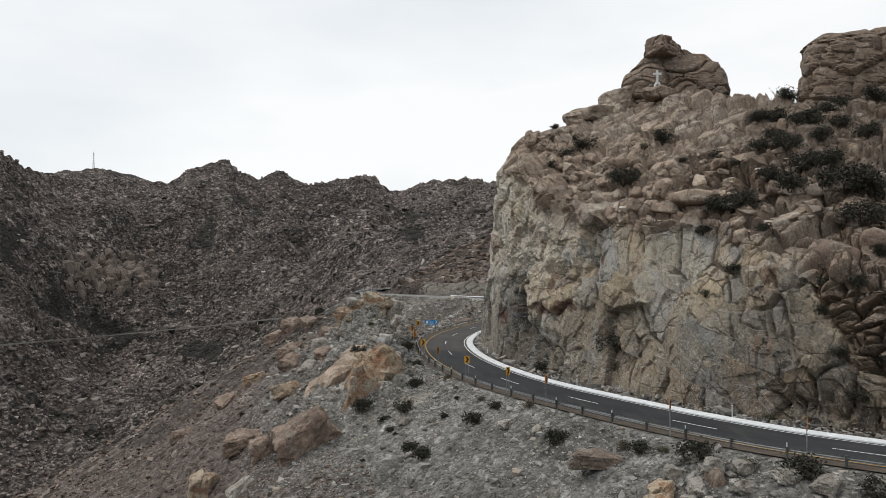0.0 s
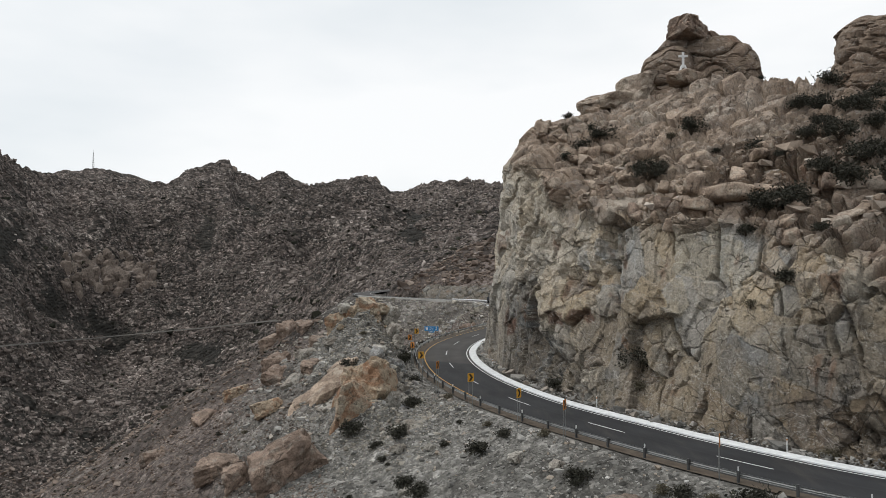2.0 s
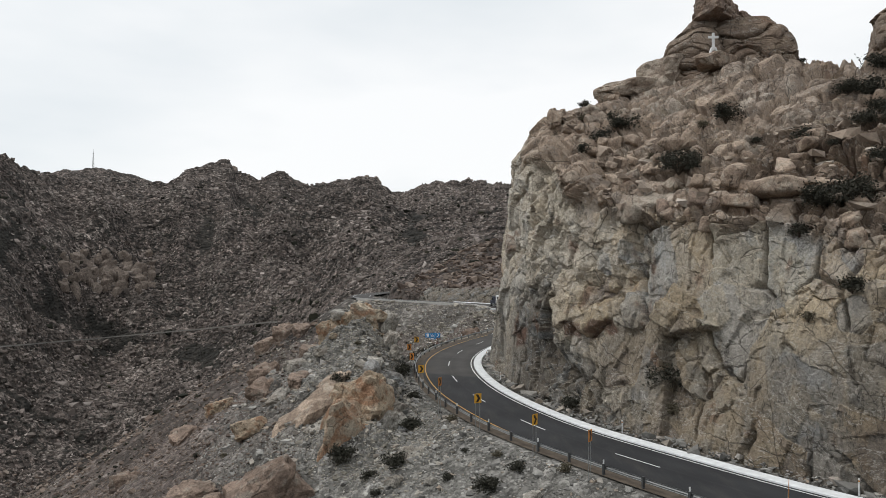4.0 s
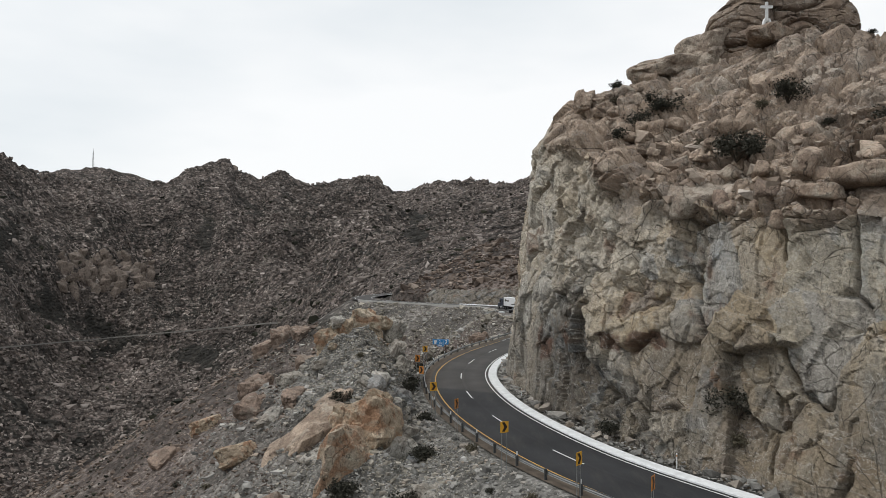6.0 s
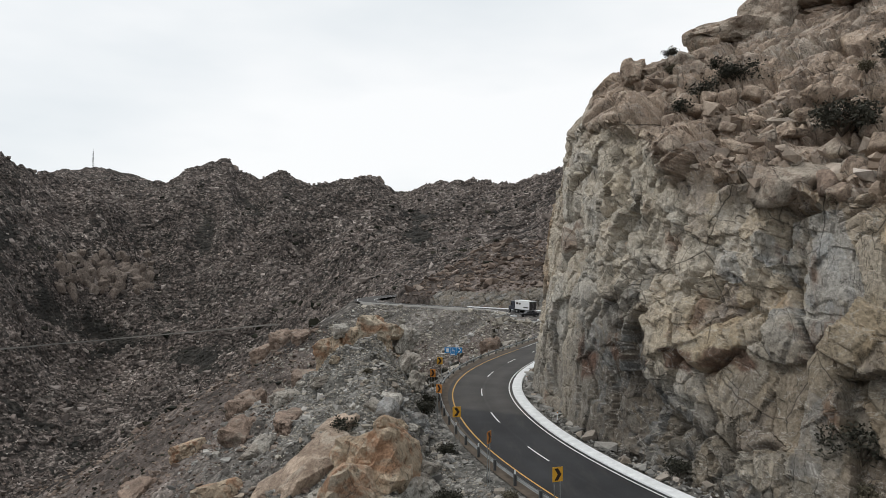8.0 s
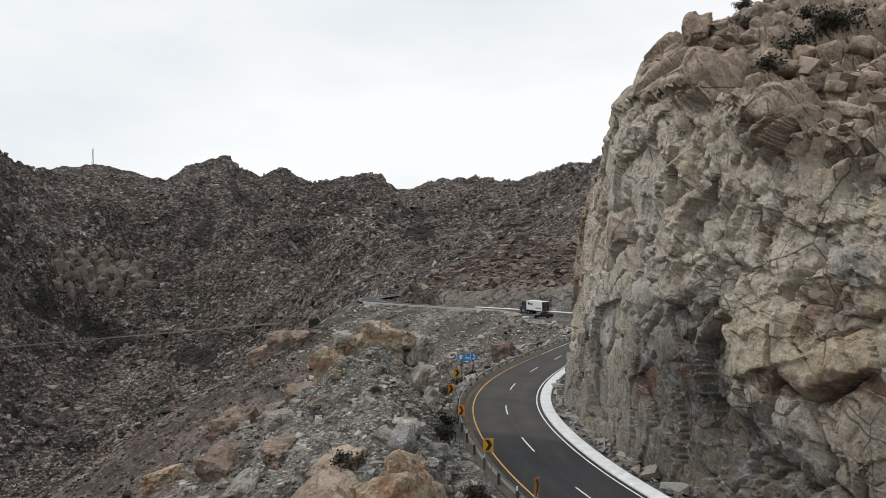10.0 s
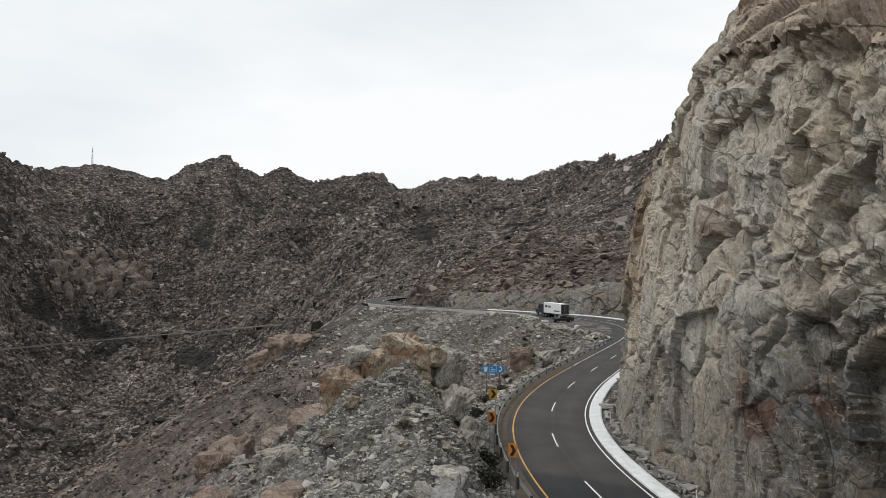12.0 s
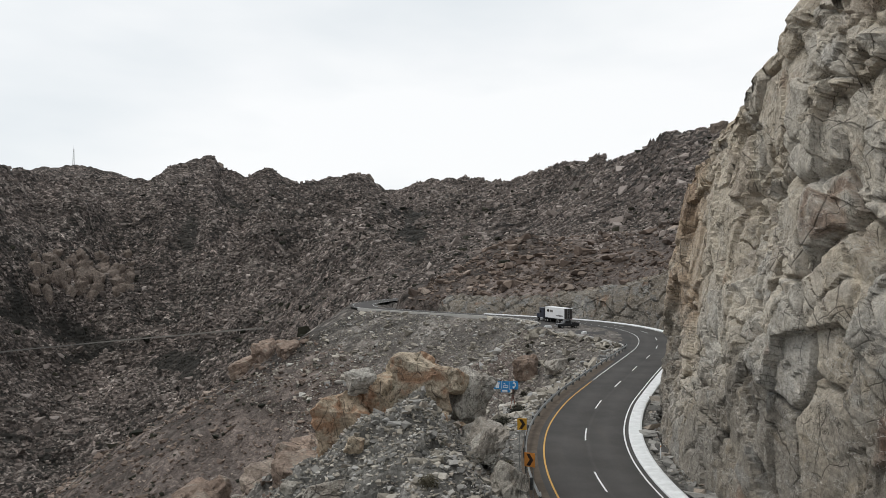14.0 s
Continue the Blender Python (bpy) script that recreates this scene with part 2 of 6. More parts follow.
def make_asphalt():
    k = Nodes("asphalt", 0.92, 0.2)
    fresh = k.ramp(k.noise(0.12, 4, 0.6), (0.3, (0.026, 0.027, 0.029)), (0.7, (0.042, 0.043, 0.046)))
    aged = k.ramp(k.noise(0.16, 5, 0.65), (0.3, (0.05, 0.048, 0.047)), (0.7, (0.08, 0.077, 0.074)))
    col = k.mix(k.attr("aged"), fresh, aged)
    col = k.mix(k.ramp(k.noise(0.6, 5, 0.7, (1, 0.15, 1)), (0.5, 0.0), (0.75, 0.35)), col, (0.09, 0.082, 0.072))
    wear = k.ramp(k.attr("lane"), (0.0, 0.82), (0.5, 1.12), (1.0, 0.82))
    col = k.mix(0.6, col, wear, "MULTIPLY")
    col = k.mix(0.5, col, k.ramp(k.noise(9, 6, 0.8), (0.3, 0.7), (0.7, 1.3)), "MULTIPLY")
    k.bump(k.noise(25, 4, 0.7), 0.3, 0.01)
    return k.base(col)


def make_plain(name, colour, rough=0.6, spec=0.4, metal=0.0, wear=0.25, scale=3.0, dark=0.6):
    k = Nodes(name, rough, spec, metal)
    col = k.mix(wear, colour, k.ramp(k.noise(scale, 6, 0.65), (0.3, dark), (0.7, 1.15)), "MULTIPLY")
    k.bump(k.noise(scale * 6, 4), 0.15, 0.01)
    return k.base(col)


ROCK = make_cliff_rock()
BROWN_BOULDER = make_boulder_rock("weathered_boulder", (0.24, 0.178, 0.14), (0.33, 0.25, 0.198), (0.3, 0.26, 0.22))
TAN_BOULDER = make_boulder_rock("tan_crag_boulder", (0.34, 0.265, 0.205), (0.47, 0.375, 0.295), (0.43, 0.38, 0.32), (0.2, 0.145, 0.11), (0.46, 0.41, 0.34))
GREY_BOULDER = make_boulder_rock("grey_boulder", (0.3, 0.28, 0.245), (0.38, 0.355, 0.315), (0.46, 0.44, 0.4), (0.22, 0.185, 0.15), (0.42, 0.4, 0.36))
ORANGE_BOULDER = make_boulder_rock("orange_boulder", (0.4, 0.32, 0.235), (0.47, 0.39, 0.29), (0.41, 0.355, 0.285), (0.32, 0.155, 0.08), (0.5, 0.45, 0.36))
BLUE_BOULDER = make_boulder_rock("blue_grey_boulder", (0.2, 0.207, 0.21), (0.27, 0.275, 0.272), (0.36, 0.36, 0.35), (0.2, 0.175, 0.15), (0.4, 0.4, 0.39))
GROUND = make_ground_rock()
ASPHALT = make_asphalt()
WHITE_PAINT = make_plain("worn_white_paint", (0.72, 0.73, 0.73), 0.7, 0.3, 0, 0.35, 1.2, 0.75)
KERB_PAINT = make_plain("whitewashed_concrete", (0.74, 0.76, 0.77), 0.85, 0.2, 0, 0.55, 1.3, 0.62)
YELLOW_PAINT = make_plain("worn_yellow_paint", (0.55, 0.32, 0.08), 0.7, 0.3, 0, 0.4, 1.5, 0.6)
STEEL = make_plain("galvanised_steel", (0.30, 0.31, 0.31), 0.5, 0.5, 0.6, 0.4, 2.0, 0.5)
DARK_STEEL = make_plain("weathered_steel", (0.085, 0.088, 0.09), 0.6, 0.4, 0.3, 0.4, 2.0, 0.5)
CONCRETE = make_plain("pale_concrete", (0.44, 0.43, 0.41), 0.9, 0.2, 0, 0.4, 0.8, 0.65)
SIGN_YELLOW = make_plain("yellow_sign_sheet", (0.62, 0.33, 0.03), 0.45, 0.4, 0, 0.15)
SIGN_ORANGE = make_plain("faded_orange_sign_sheet", (0.5, 0.2, 0.04), 0.5, 0.4, 0, 0.2)
SIGN_BLACK = make_plain("black_sign_sheet", (0.022, 0.012, 0.010), 0.5, 0.4, 0, 0.1)
SIGN_BLUE = make_plain("blue_sign_sheet", (0.03, 0.24, 0.55), 0.45, 0.4, 0, 0.1)
SIGN_WHITE = make_plain("white_sign_sheet", (0.80, 0.82, 0.84), 0.5, 0.4, 0, 0.1)

# ---- terrain arithmetic ----


def hashed(seed, *ints):
    """Four random numbers from 0 to 1 for arrays of whole numbers."""
    h = np.full(ints[0].shape, (seed * 2654435761 + 12345) & 0xFFFFFFFF, np.uint32)
    for a, k in zip(ints, (73856093, 19349663, 83492791)):
        h = (h ^ (a.astype(np.int64) * k & 0xFFFFFFFF).astype(np.uint32)) * np.uint32(2246822519)
        h ^= h >> np.uint32(13)
    out = []
    for k in (3266489917, 668265263, 374761393, 2654435761):
        g = h * np.uint32(k)
        g ^= g >> np.uint32(15)
        g = g * np.uint32(2246822519)
        g ^= g >> np.uint32(13)
        out.append((g & np.uint32(0xFFFF)).astype(np.float32) / 65535.0)
        h = h + np.uint32(0x9E3779B9)
    return out


def cellular(size, seed, *axes, jitter=0.9):
    """Nearest and second distance to scattered seeds (in cell sizes), the cell's random numbers, and the way from its seed."""
    p = [np.asarray(a, np.float32) / size for a in axes]
    i0 = [np.floor(a) for a in p]
    f1, f2 = np.full(p[0].shape, 9.0, np.float32), np.full(p[0].shape, 9.0, np.float32)
    rnd = [np.zeros(p[0].shape, np.float32) for _ in range(4)]
    way = [np.zeros(p[0].shape, np.float32) for _ in p]
    steps = np.array(np.meshgrid(*[(-1, 0, 1)] * len(p), indexing="ij")).reshape(len(p), -1).T
    for st in steps:
        cell = [a + float(b) for a, b in zip(i0, st)]
        r = hashed(seed, *[c.astype(np.int64) for c in cell])
        off = [a - (c + 0.5 + (q - 0.5) * jitter) for a, c, q in zip(p, cell, r)]
        dist = np.sqrt(sum(o * o for o in off))
        near = dist < f1
        f2 = np.where(near, f1, np.minimum(f2, dist))
        f1 = np.where(near, dist, f1)
        q = hashed(seed + 77, *[c.astype(np.int64) for c in cell])
        for k in range(4):
            rnd[k] = np.where(near, q[k], rnd[k])
        for k in range(len(p)):
            way[k] = np.where(near, off[k], way[k])
    return f1, f2, rnd, way


def facets(size, seed, *axes, rise=0.25, tilt=0.4, bow=0.5):
    """Broken rock: flat plates at random tilts, with small steps between them, in metres, and a random number for each plate."""
    p = [np.asarray(a, np.float32) / size for a in axes]
    i0 = [np.floor(a) for a in p]
    best, flat, tone = (np.full(p[0].shape, 99.0, np.float32), np.zeros(p[0].shape, np.float32), np.zeros(p[0].shape, np.float32))
    for st in np.array(np.meshgrid(*[(-1, 0, 1)] * 3, indexing="ij")).reshape(3, -1).T:
        cell = [(a + float(b)).astype(np.int64) for a, b in zip(i0, st)]
        r, q = hashed(seed, *cell), hashed(seed + 51, *cell)
        off = [a - (c + 0.5 + (k - 0.5) * 0.9) for a, c, k in zip(p, cell, r)]
        plane = (r[3] - 0.5) * 2 * rise + sum(o * (k - 0.5) * 2 * tilt for o, k in zip(off, q))
        val = plane + bow * sum(o * o for o in off)
        near = val < best
        best, flat, tone = np.where(near, val, best), np.where(near, plane, flat), np.where(near, q[3], tone)
    return flat * size, tone


def value_noise(size, seed, *axes):
    p = [np.asarray(a, np.float64) / size for a in axes]
    i0 = [np.floor(a) for a in p]
    f = [(a - b) for a, b in zip(p, i0)]
    f = [a * a * (3 - 2 * a) for a in f]
    total = np.zeros(p[0].shape)
    for corner in np.ndindex(*[2] * len(p)):
        w = np.ones(p[0].shape)
        for c, a in zip(corner, f):
            w = w * (a if c else 1 - a)
        total += w * hashed(seed, *[(a + c).astype(np.int64) for a, c in zip(i0, corner)])[0]
    return total * 2 - 1


def fbm(size, seed, *axes, octaves=4):
    return sum(value_noise(size / 2**k, seed + k, *axes) * 0.5**k for k in range(octaves))


def smooth(a, lo, hi):
    t = np.clip((a - lo) / (hi - lo), 0, 1)
    return t * t * (3 - 2 * t)


# the road's centre line, from the near bend to where it leaves behind the spur
CENTRE = [(330, -190), (230, -95), (150, -22), (95, 21), (60, 44.5), (34.7, 61.5), (24.9, 71.2), (16.3, 83.8), (9.2, 96.5), (3.9, 112), (1.1, 127), (0.4, 142),
          (2.2, 156), (6.4, 170.2), (12, 184), (18.2, 198.4), (24.4, 212.5), (29.8, 225.5), (34.0, 239), (36.2, 252), (35.6, 264.5), (32.4, 276), (25.5, 287.5),
          (13.5, 299), (-1, 311), (-17, 324), (-34, 343), (-38, 372), (-22, 410), (15, 450)]


def spline(points, step):
    """Points at even steps along a smooth line through those given."""
    p = np.array(points, float)
    p = np.vstack([2 * p[0] - p[1], p, 2 * p[-1] - p[-2]])
    out = []
    for a, b, c, d in zip(p, p[1:], p[2:], p[3:]):
        t = np.linspace(0, 1, 24, endpoint=False)[:, None]
        out.append(0.5 * (2 * b + (c - a) * t + (2 * a - 5 * b + 4 * c - d) * t**2 + (3 * b - a - 3 * c + d) * t**3))
    out = np.vstack(out + [p[-2:-1]])
    length = np.r_[0, np.cumsum(np.linalg.norm(np.diff(out, axis=0), axis=1))]
    at = np.arange(0, length[-1], step)
    return np.stack([np.interp(at, length, out[:, k]) for k in range(p.shape[1])], 1)


LINE = spline(CENTRE, 0.5)
for _ in range(12):   # ease small kinks
    LINE[1:-1] = LINE[1:-1] * 0.5 + (LINE[:-2] + LINE[2:]) * 0.25
TANGENT = np.gradient(LINE, axis=0)
TANGENT /= np.linalg.norm(TANGENT, axis=1)[:, None]
NORMAL = np.stack([TANGENT[:, 1], -TANGENT[:, 0]], 1)    # to the cliff's side
ARC = np.arange(len(LINE)) * 0.5


def arc_at(x, y):
    return float(ARC[np.argmin((LINE[:, 0] - x) ** 2 + (LINE[:, 1] - y) ** 2)])


def on_road(s, d):
    """The place at s metres along the road and d metres to the cliff's side."""
    s = np.asarray(s, float)
    c = np.stack([np.interp(s, ARC, LINE[:, k]) for k in (0, 1)], -1)
    n = np.stack([np.interp(s, ARC, NORMAL[:, k]) for k in (0, 1)], -1)
    n /= np.linalg.norm(n, axis=-1, keepdims=True)
    return c + n * np.asarray(d, float)[..., None]


def heading(s):
    k = min(int(s * 2), len(TANGENT) - 1)
    return math.degrees(math.atan2(TANGENT[k, 1], TANGENT[k, 0]))


def road_coords(x, y):
    """Along and across the road, for arrays of places."""
    x, y = np.ravel(x), np.ravel(y)
    coarse = LINE[::6]
    s, d = np.empty(len(x)), np.empty(len(x))
    for a in range(0, len(x), 60000):
        px, py = x[a:a + 60000], y[a:a + 60000]
        k = np.argmin((px[:, None].astype(np.float32) - coarse[None, :, 0].astype(np.float32)) ** 2 + (py[:, None].astype(np.float32) - coarse[None, :, 1].astype(np.float32)) ** 2, 1) * 6
        for _ in range(3):
            along = (px - LINE[k, 0]) * TANGENT[k, 0] + (py - LINE[k, 1]) * TANGENT[k, 1]
            k = np.clip(k + np.round(along * 2).astype(int).clip(-6, 6), 0, len(LINE) - 1)
        along = (px - LINE[k, 0]) * TANGENT[k, 0] + (py - LINE[k, 1]) * TANGENT[k, 1]
        s[a:a + 60000] = ARC[k] + along
        d[a:a + 60000] = (px - LINE[k, 0]) * NORMAL[k, 0] + (py - LINE[k, 1]) * NORMAL[k, 1]
    return s, d


# profiles of the crag: at a place along the road, the way in from the foot and the height reached
FOOT = 6.3
STATIONS = [
    ((150, -22), (0, 2, 6, 15, 30, 60), (0, 1.5, 5, 12, 20, 28)),
    ((62, 43), (0, 2, 6, 15, 30, 60), (0, 2, 7, 15, 23, 30)),
    ((40, 58), (0, 1.5, 5, 11, 26, 60), (0, 5, 12, 16, 24, 34)),
    ((27, 69), (0, 0.8, 2.6, 7, 22, 55), (0, 7, 15.5, 18.5, 27, 38)),
    ((19, 80), (0, 1.6, 3.6, 6.0, 20, 48), (0, 6, 13, 20.5, 31, 39)),
    ((10, 95), (0, 2.4, 3.6, 5.0, 14, 30), (0, 7, 15, 22, 29.5, 41)),
    ((6.2, 104), (0, 0.4, 1.6, 3.9, 11, 24), (0, 8, 16, 25.5, 30, 42)),
    ((3.5, 113), (0, 0.2, 0.9, 1.8, 13, 25), (0, 10, 16, 30, 37, 42)),
    ((1.0, 128), (0, 0.3, 1.2, 2.3, 5.8, 22), (0, 13, 22, 32, 37, 42)),
    ((0.5, 138), (0, 0.8, 2.3, 3.3, 9, 32), (0, 8, 16, 29, 35.5, 41)),
    ((3.0, 158), (0, 0.6, 1.3, 2.8, 12, 38), (0, 8, 16, 23, 27, 36)),
    ((8, 174), (0, 0.8, 1.8, 3.2, 9, 36), (0, 8, 16, 24, 28, 36)),
    ((18, 198), (0, 1.0, 2.4, 4.5, 10, 40), (0, 7, 13, 20, 24, 36)),
    ((34, 239), (0, 1.5, 3.5, 6.0, 12, 45), (0, 7, 13, 18, 22, 36)),
    ((34, 270), (0, 1.5, 3.5, 6.0, 12, 45), (0, 5, 10, 14, 18, 34)),
    ((24, 289), (0, 1.5, 3.0, 5.0, 12, 45), (0, 2.5, 5, 7, 10, 26)),
    ((-1, 311), (0, 1.0, 2.0, 4.0, 12, 45), (0, 1.0, 2.0, 3.5, 8, 24)),
    ((-38, 372), (0, 1.0, 2.0, 4.0, 12, 45), (0, 1.0, 2.0, 3.5, 8, 24)),
]
ST_S = np.array([arc_at(*p) for p, _, _ in STATIONS])
ST_IN = np.array([i for _, i, _ in STATIONS])
ST_Z = np.array([z for _, _, z in STATIONS])


def crag_height(s, inset):
    """The crag's smooth height at a way in from its foot."""
    ins = np.stack([np.interp(s, ST_S, ST_IN[:, k]) for k in range(6)], -1)
    zs = np.stack([np.interp(s, ST_S, ST_Z[:, k]) for k in range(6)], -1)
    z = np.zeros(np.shape(s))
    for k in range(5):
        t = np.clip((inset - ins[..., k]) / (ins[..., k + 1] - ins[..., k]), 0, 1)
        z = np.where(inset > ins[..., k], zs[..., k] + t * (zs[..., k + 1] - zs[..., k]), z)
    return z + np.maximum(inset - ins[..., 5], 0) * 0.05


# the pull-off beside the far bend: how far its edge lies from the road's centre
LOT = [((27, 219), 5.4), ((30, 226), 6.2), ((34.0, 239), 13), ((36.2, 252), 21), ((35.6, 264.5), 24.5), ((32.4, 276), 23.5), ((25.5, 287.5), 13.5), ((13.5, 299), 6.0), ((6, 305), 5.4)]
LOT_S, LOT_D = np.array([arc_at(*p) for p, _ in LOT]), np.array([w for _, w in LOT])


def lot_edge(s):
    return np.interp(s, LOT_S, LOT_D)


# the knoll left standing on the valley side of the road cut
KNOLL = [(-3, 94, -4.5), (-8, 102, -2.6), (-10.5, 110, 0.9), (-11.3, 120, 3.9), (-12.5, 130, 5.6), (-13.8, 138, 5.8), (-15.5, 146, 2.5), (-19, 158, -7)]
KNOLL_LINE = spline(KNOLL, 0.6)
# the far skyline, seen from the first camera: degrees to the right of +y, rise in degrees, and how far
SKY = [(-75, 6, 1500), (-50, 7, 1500), (-38, 7.6, 1400), (-31.0, 7.2, 1350), (-29.4, 6.2, 1400), (-27.4, 5.6, 1500), (-24.6, 5.7, 1650), (-20.5, 5.5, 1650), (-19.2, 6.55, 1620), (-18.2, 6.75, 1620),
       (-17.5, 7.25, 1630), (-16.2, 7.35, 1630), (-15.6, 6.45, 1640), (-14.1, 5.95, 1650), (-13.4, 6.45, 1650), (-12.4, 6.75, 1650), (-11.5, 6.2, 1650), (-9.9, 5.6, 1640), (-8.0, 6.15, 1620),
       (-6.3, 6.25, 1610), (-5.2, 5.9, 1610), (-4.1, 5.1, 1600), (-2.8, 5.2, 1600), (-1.7, 5.75, 1600), (1.2, 6.0, 1600), (4.8, 5.85, 1335), (6.6, 6.45, 1200), (8.46, 7.03, 1000),
       (11.3, 6.98, 740), (13.1, 7.75, 650), (13.8, 8.4, 605), (16.9, 8.45, 555), (22.0, 8.5, 520), (30, 8.3, 520), (45, 8, 520), (75, 8, 600)]
SKY_A, SKY_E, SKY_R = (np.array(c, float) for c in zip(*SKY))
FLOOR = [(-75, 500, -190), (-40, 640, -190), (-31, 720, -185), (-24, 800, -170), (-18, 780, -140), (-12, 640, -95), (-8, 520, -50), (-4, 440, -16), (0, 395, -4), (4, 360, 2), (8, 330, 6), (12, 330, 10), (20, 320, 20), (75, 320, 20)]
FL_A, FL_R, FL_Z = (np.array(c, float) for c in zip(*FLOOR))


def gullies(x, y):
    """0 in the beds of the gullies, about 0.5 on the spurs between them."""
    return np.abs(fbm(170, 23, x + y * 0.25, y * 0.6, octaves=3))


def far_height(x, y):
    ang, r = np.degrees(np.arctan2(x, y)), np.hypot(x, y)
    warp = fbm(260, 5, x, y, octaves=3)
    a = ang + warp * 1.2 * smooth(r, 300, 700) * (1 - smooth(r / np.interp(ang, SKY_A, SKY_R), 0.55, 0.95))
    r0, z0 = np.interp(ang, FL_A, FL_R), np.interp(ang, FL_A, FL_Z)
    r1 = np.interp(a, SKY_A, SKY_R)
    z1 = 16.5 + np.tan(np.radians(np.interp(a, SKY_A, SKY_E))) * r1
    t = (r - r0) / (r1 - r0)
    tt = np.clip(t, 0, 1)
    body = z0 + (z1 - z0) * (0.72 * tt + 0.28 * tt**2)
    body = body + (fbm(330, 11, x, y, octaves=4) * 58 + gullies(x, y) * 62 - 18) * np.sin(np.pi * tt) ** 1.2 * (r / 1200) * (1 - 0.85 * smooth(ang, -7, -1))
    body = np.where(t > 1, z1 - (t - 1) * 260, body)
    mast_hill = 266 - 34 * ((x + 975) / 165) ** 2 - 60 * ((y - 2060) / 200) ** 2
    body = np.where(r > 1800, np.maximum(body, mast_hill), body)
    return np.where(t < 0, z0 + t * 260, body)


CREST_X = np.array([-900, -450, -337, -246, -150, -80, -18, 60], float)
CREST_Y = np.array([1000, 850, 775, 680, 565, 420, 345, 330], float)


def ground_height(x, y):
    """The hillside without its stones: along, across, height, and how grey the scree is."""
    s, d = road_coords(x, y)
    plane = 5.9 + 0.619 * x + 0.0763 * y
    rail = -0.5 - lot_edge(s)
    fall = np.minimum(-0.12, (d - rail) * 0.62)
    fall = np.where(s < arc_at(3.9, 112), np.maximum(fall, np.minimum(-0.12, (d - rail) * 0.46)), fall)
    near = np.minimum(plane, fall) + fbm(28, 31, x, y) * np.clip(-(d - rail) * 0.06, 0, 2.2)
    crest = np.interp(x, CREST_X, CREST_Y)
    near = near - np.maximum(0, y - crest) * 0.75
    k = np.zeros(len(x)) - 999
    sel = np.where((np.abs(x + 15) < 60) & (np.abs(y - 125) < 75))[0]
    for cx, cy, cz in KNOLL_LINE:
        off, gap = x[sel] - cx, np.hypot(x[sel] - cx, y[sel] - cy)
        side = np.where(off > 0, 0.95, 0.62)
        k[sel] = np.maximum(k[sel], cz - side * np.maximum(gap - 0.8, 0))
    knoll_here = smooth(k, -9, -1)
    k = k + fbm(6, 41, x, y, octaves=3) * 0.9 * knoll_here
    left = np.where(d < rail, np.minimum(np.maximum(near, k), np.where(d > rail - 1.0, -0.12, 99)), near)
    inset = d - FOOT
    bend = smooth(s, arc_at(6, 169), arc_at(12, 184))
    deep = np.interp(s, ST_S, ST_IN[:, 3])
    last = np.interp(s, ST_S, ST_IN[:, 5])
    sunk = 5.5 - 2.5 * smooth(inset, last - 3, last + 1)
    right = crag_height(s, np.maximum(inset - 3.2, 0)) - np.clip((inset - 0.3) * 1.8, 0, sunk) * np.where(bend > 0, 1 - bend * smooth(inset, deep + 0.5, deep + 3.5), 1)
    bed = np.where(inset < 0, -0.12, right)
    z = np.where(d < rail, left, bed)
    far = far_height(x, y)
    r = np.hypot(x, y)
    z = np.where((far > z) & (r > 310), far, z)
    scree = (smooth(d + fbm(14, 55, x, y) * 7, -36, -17) * (d < 8) * np.where(r > 420, 0, 1)) * (1 - 0.45 * smooth(s, arc_at(2, 156), arc_at(18, 198)))
    scree = np.maximum(scree, smooth(k, -6, 1.0) * (d < rail))
    return s, d, z, scree, knoll_here


def mesh_object(name, verts, faces, material, smoothed=False, attrs=()):
    me = bpy.data.meshes.new(name)
    verts, faces = np.asarray(verts, np.float32), np.asarray(faces, np.int32)
    me.vertices.add(len(verts))
    me.vertices.foreach_set("co", verts.ravel())
    me.loops.add(faces.size)
    me.loops.foreach_set("vertex_index", faces.ravel())
    me.polygons.add(len(faces))
    me.polygons.foreach_set("loop_start", np.arange(0, faces.size, faces.shape[1], dtype=np.int32))
    me.polygons.foreach_set("use_smooth", np.full(len(faces), smoothed))
    for key, values in attrs:
        a = me.attributes.new(key, "FLOAT", "POINT")
        a.data.foreach_set("value", np.asarray(values, np.float32).ravel())
    me.update(calc_edges=True)
    me.materials.append(material)
    return new(name, me)


def grid_faces(rows, cols):
    i = np.arange(rows * cols).reshape(rows, cols)
    return np.stack([i[:-1, :-1], i[:-1, 1:], i[1:, 1:], i[1:, :-1]], -1).reshape(-1, 4)


# ---- the ground: one sheet from the camera's feet to the skyline and beyond ----
HUB = np.array((-6.0, 14.0))


# dark brush in the beds and hollows of the far valley side: bearing, rise, half widths in degrees, how thick
BRUSH = ((-30.5, 2.2, 2.0, 3.5, 0.5), (-18.0, 2.0, 2.6, 3.4, 0.36), (-22.5, -5.2, 5.0, 1.7, 0.48), (-30.0, -10.5, 4.5, 3.2, 0.42), (-18.2, -6.8, 2.2, 0.9, 0.8),
         (-26.5, 1.4, 4.0, 1.6, 0.4), (-2.4, 2.2, 0.9, 2.8, 0.45), (-9.0, -1.0, 1.2, 2.0, 0.3), (-27.5, -2.2, 1.2, 2.6, 0.5), (-14.0, 4.0, 2.0, 1.2, 0.3), (-5.5, 3.6, 1.6, 1.0, 0.25))


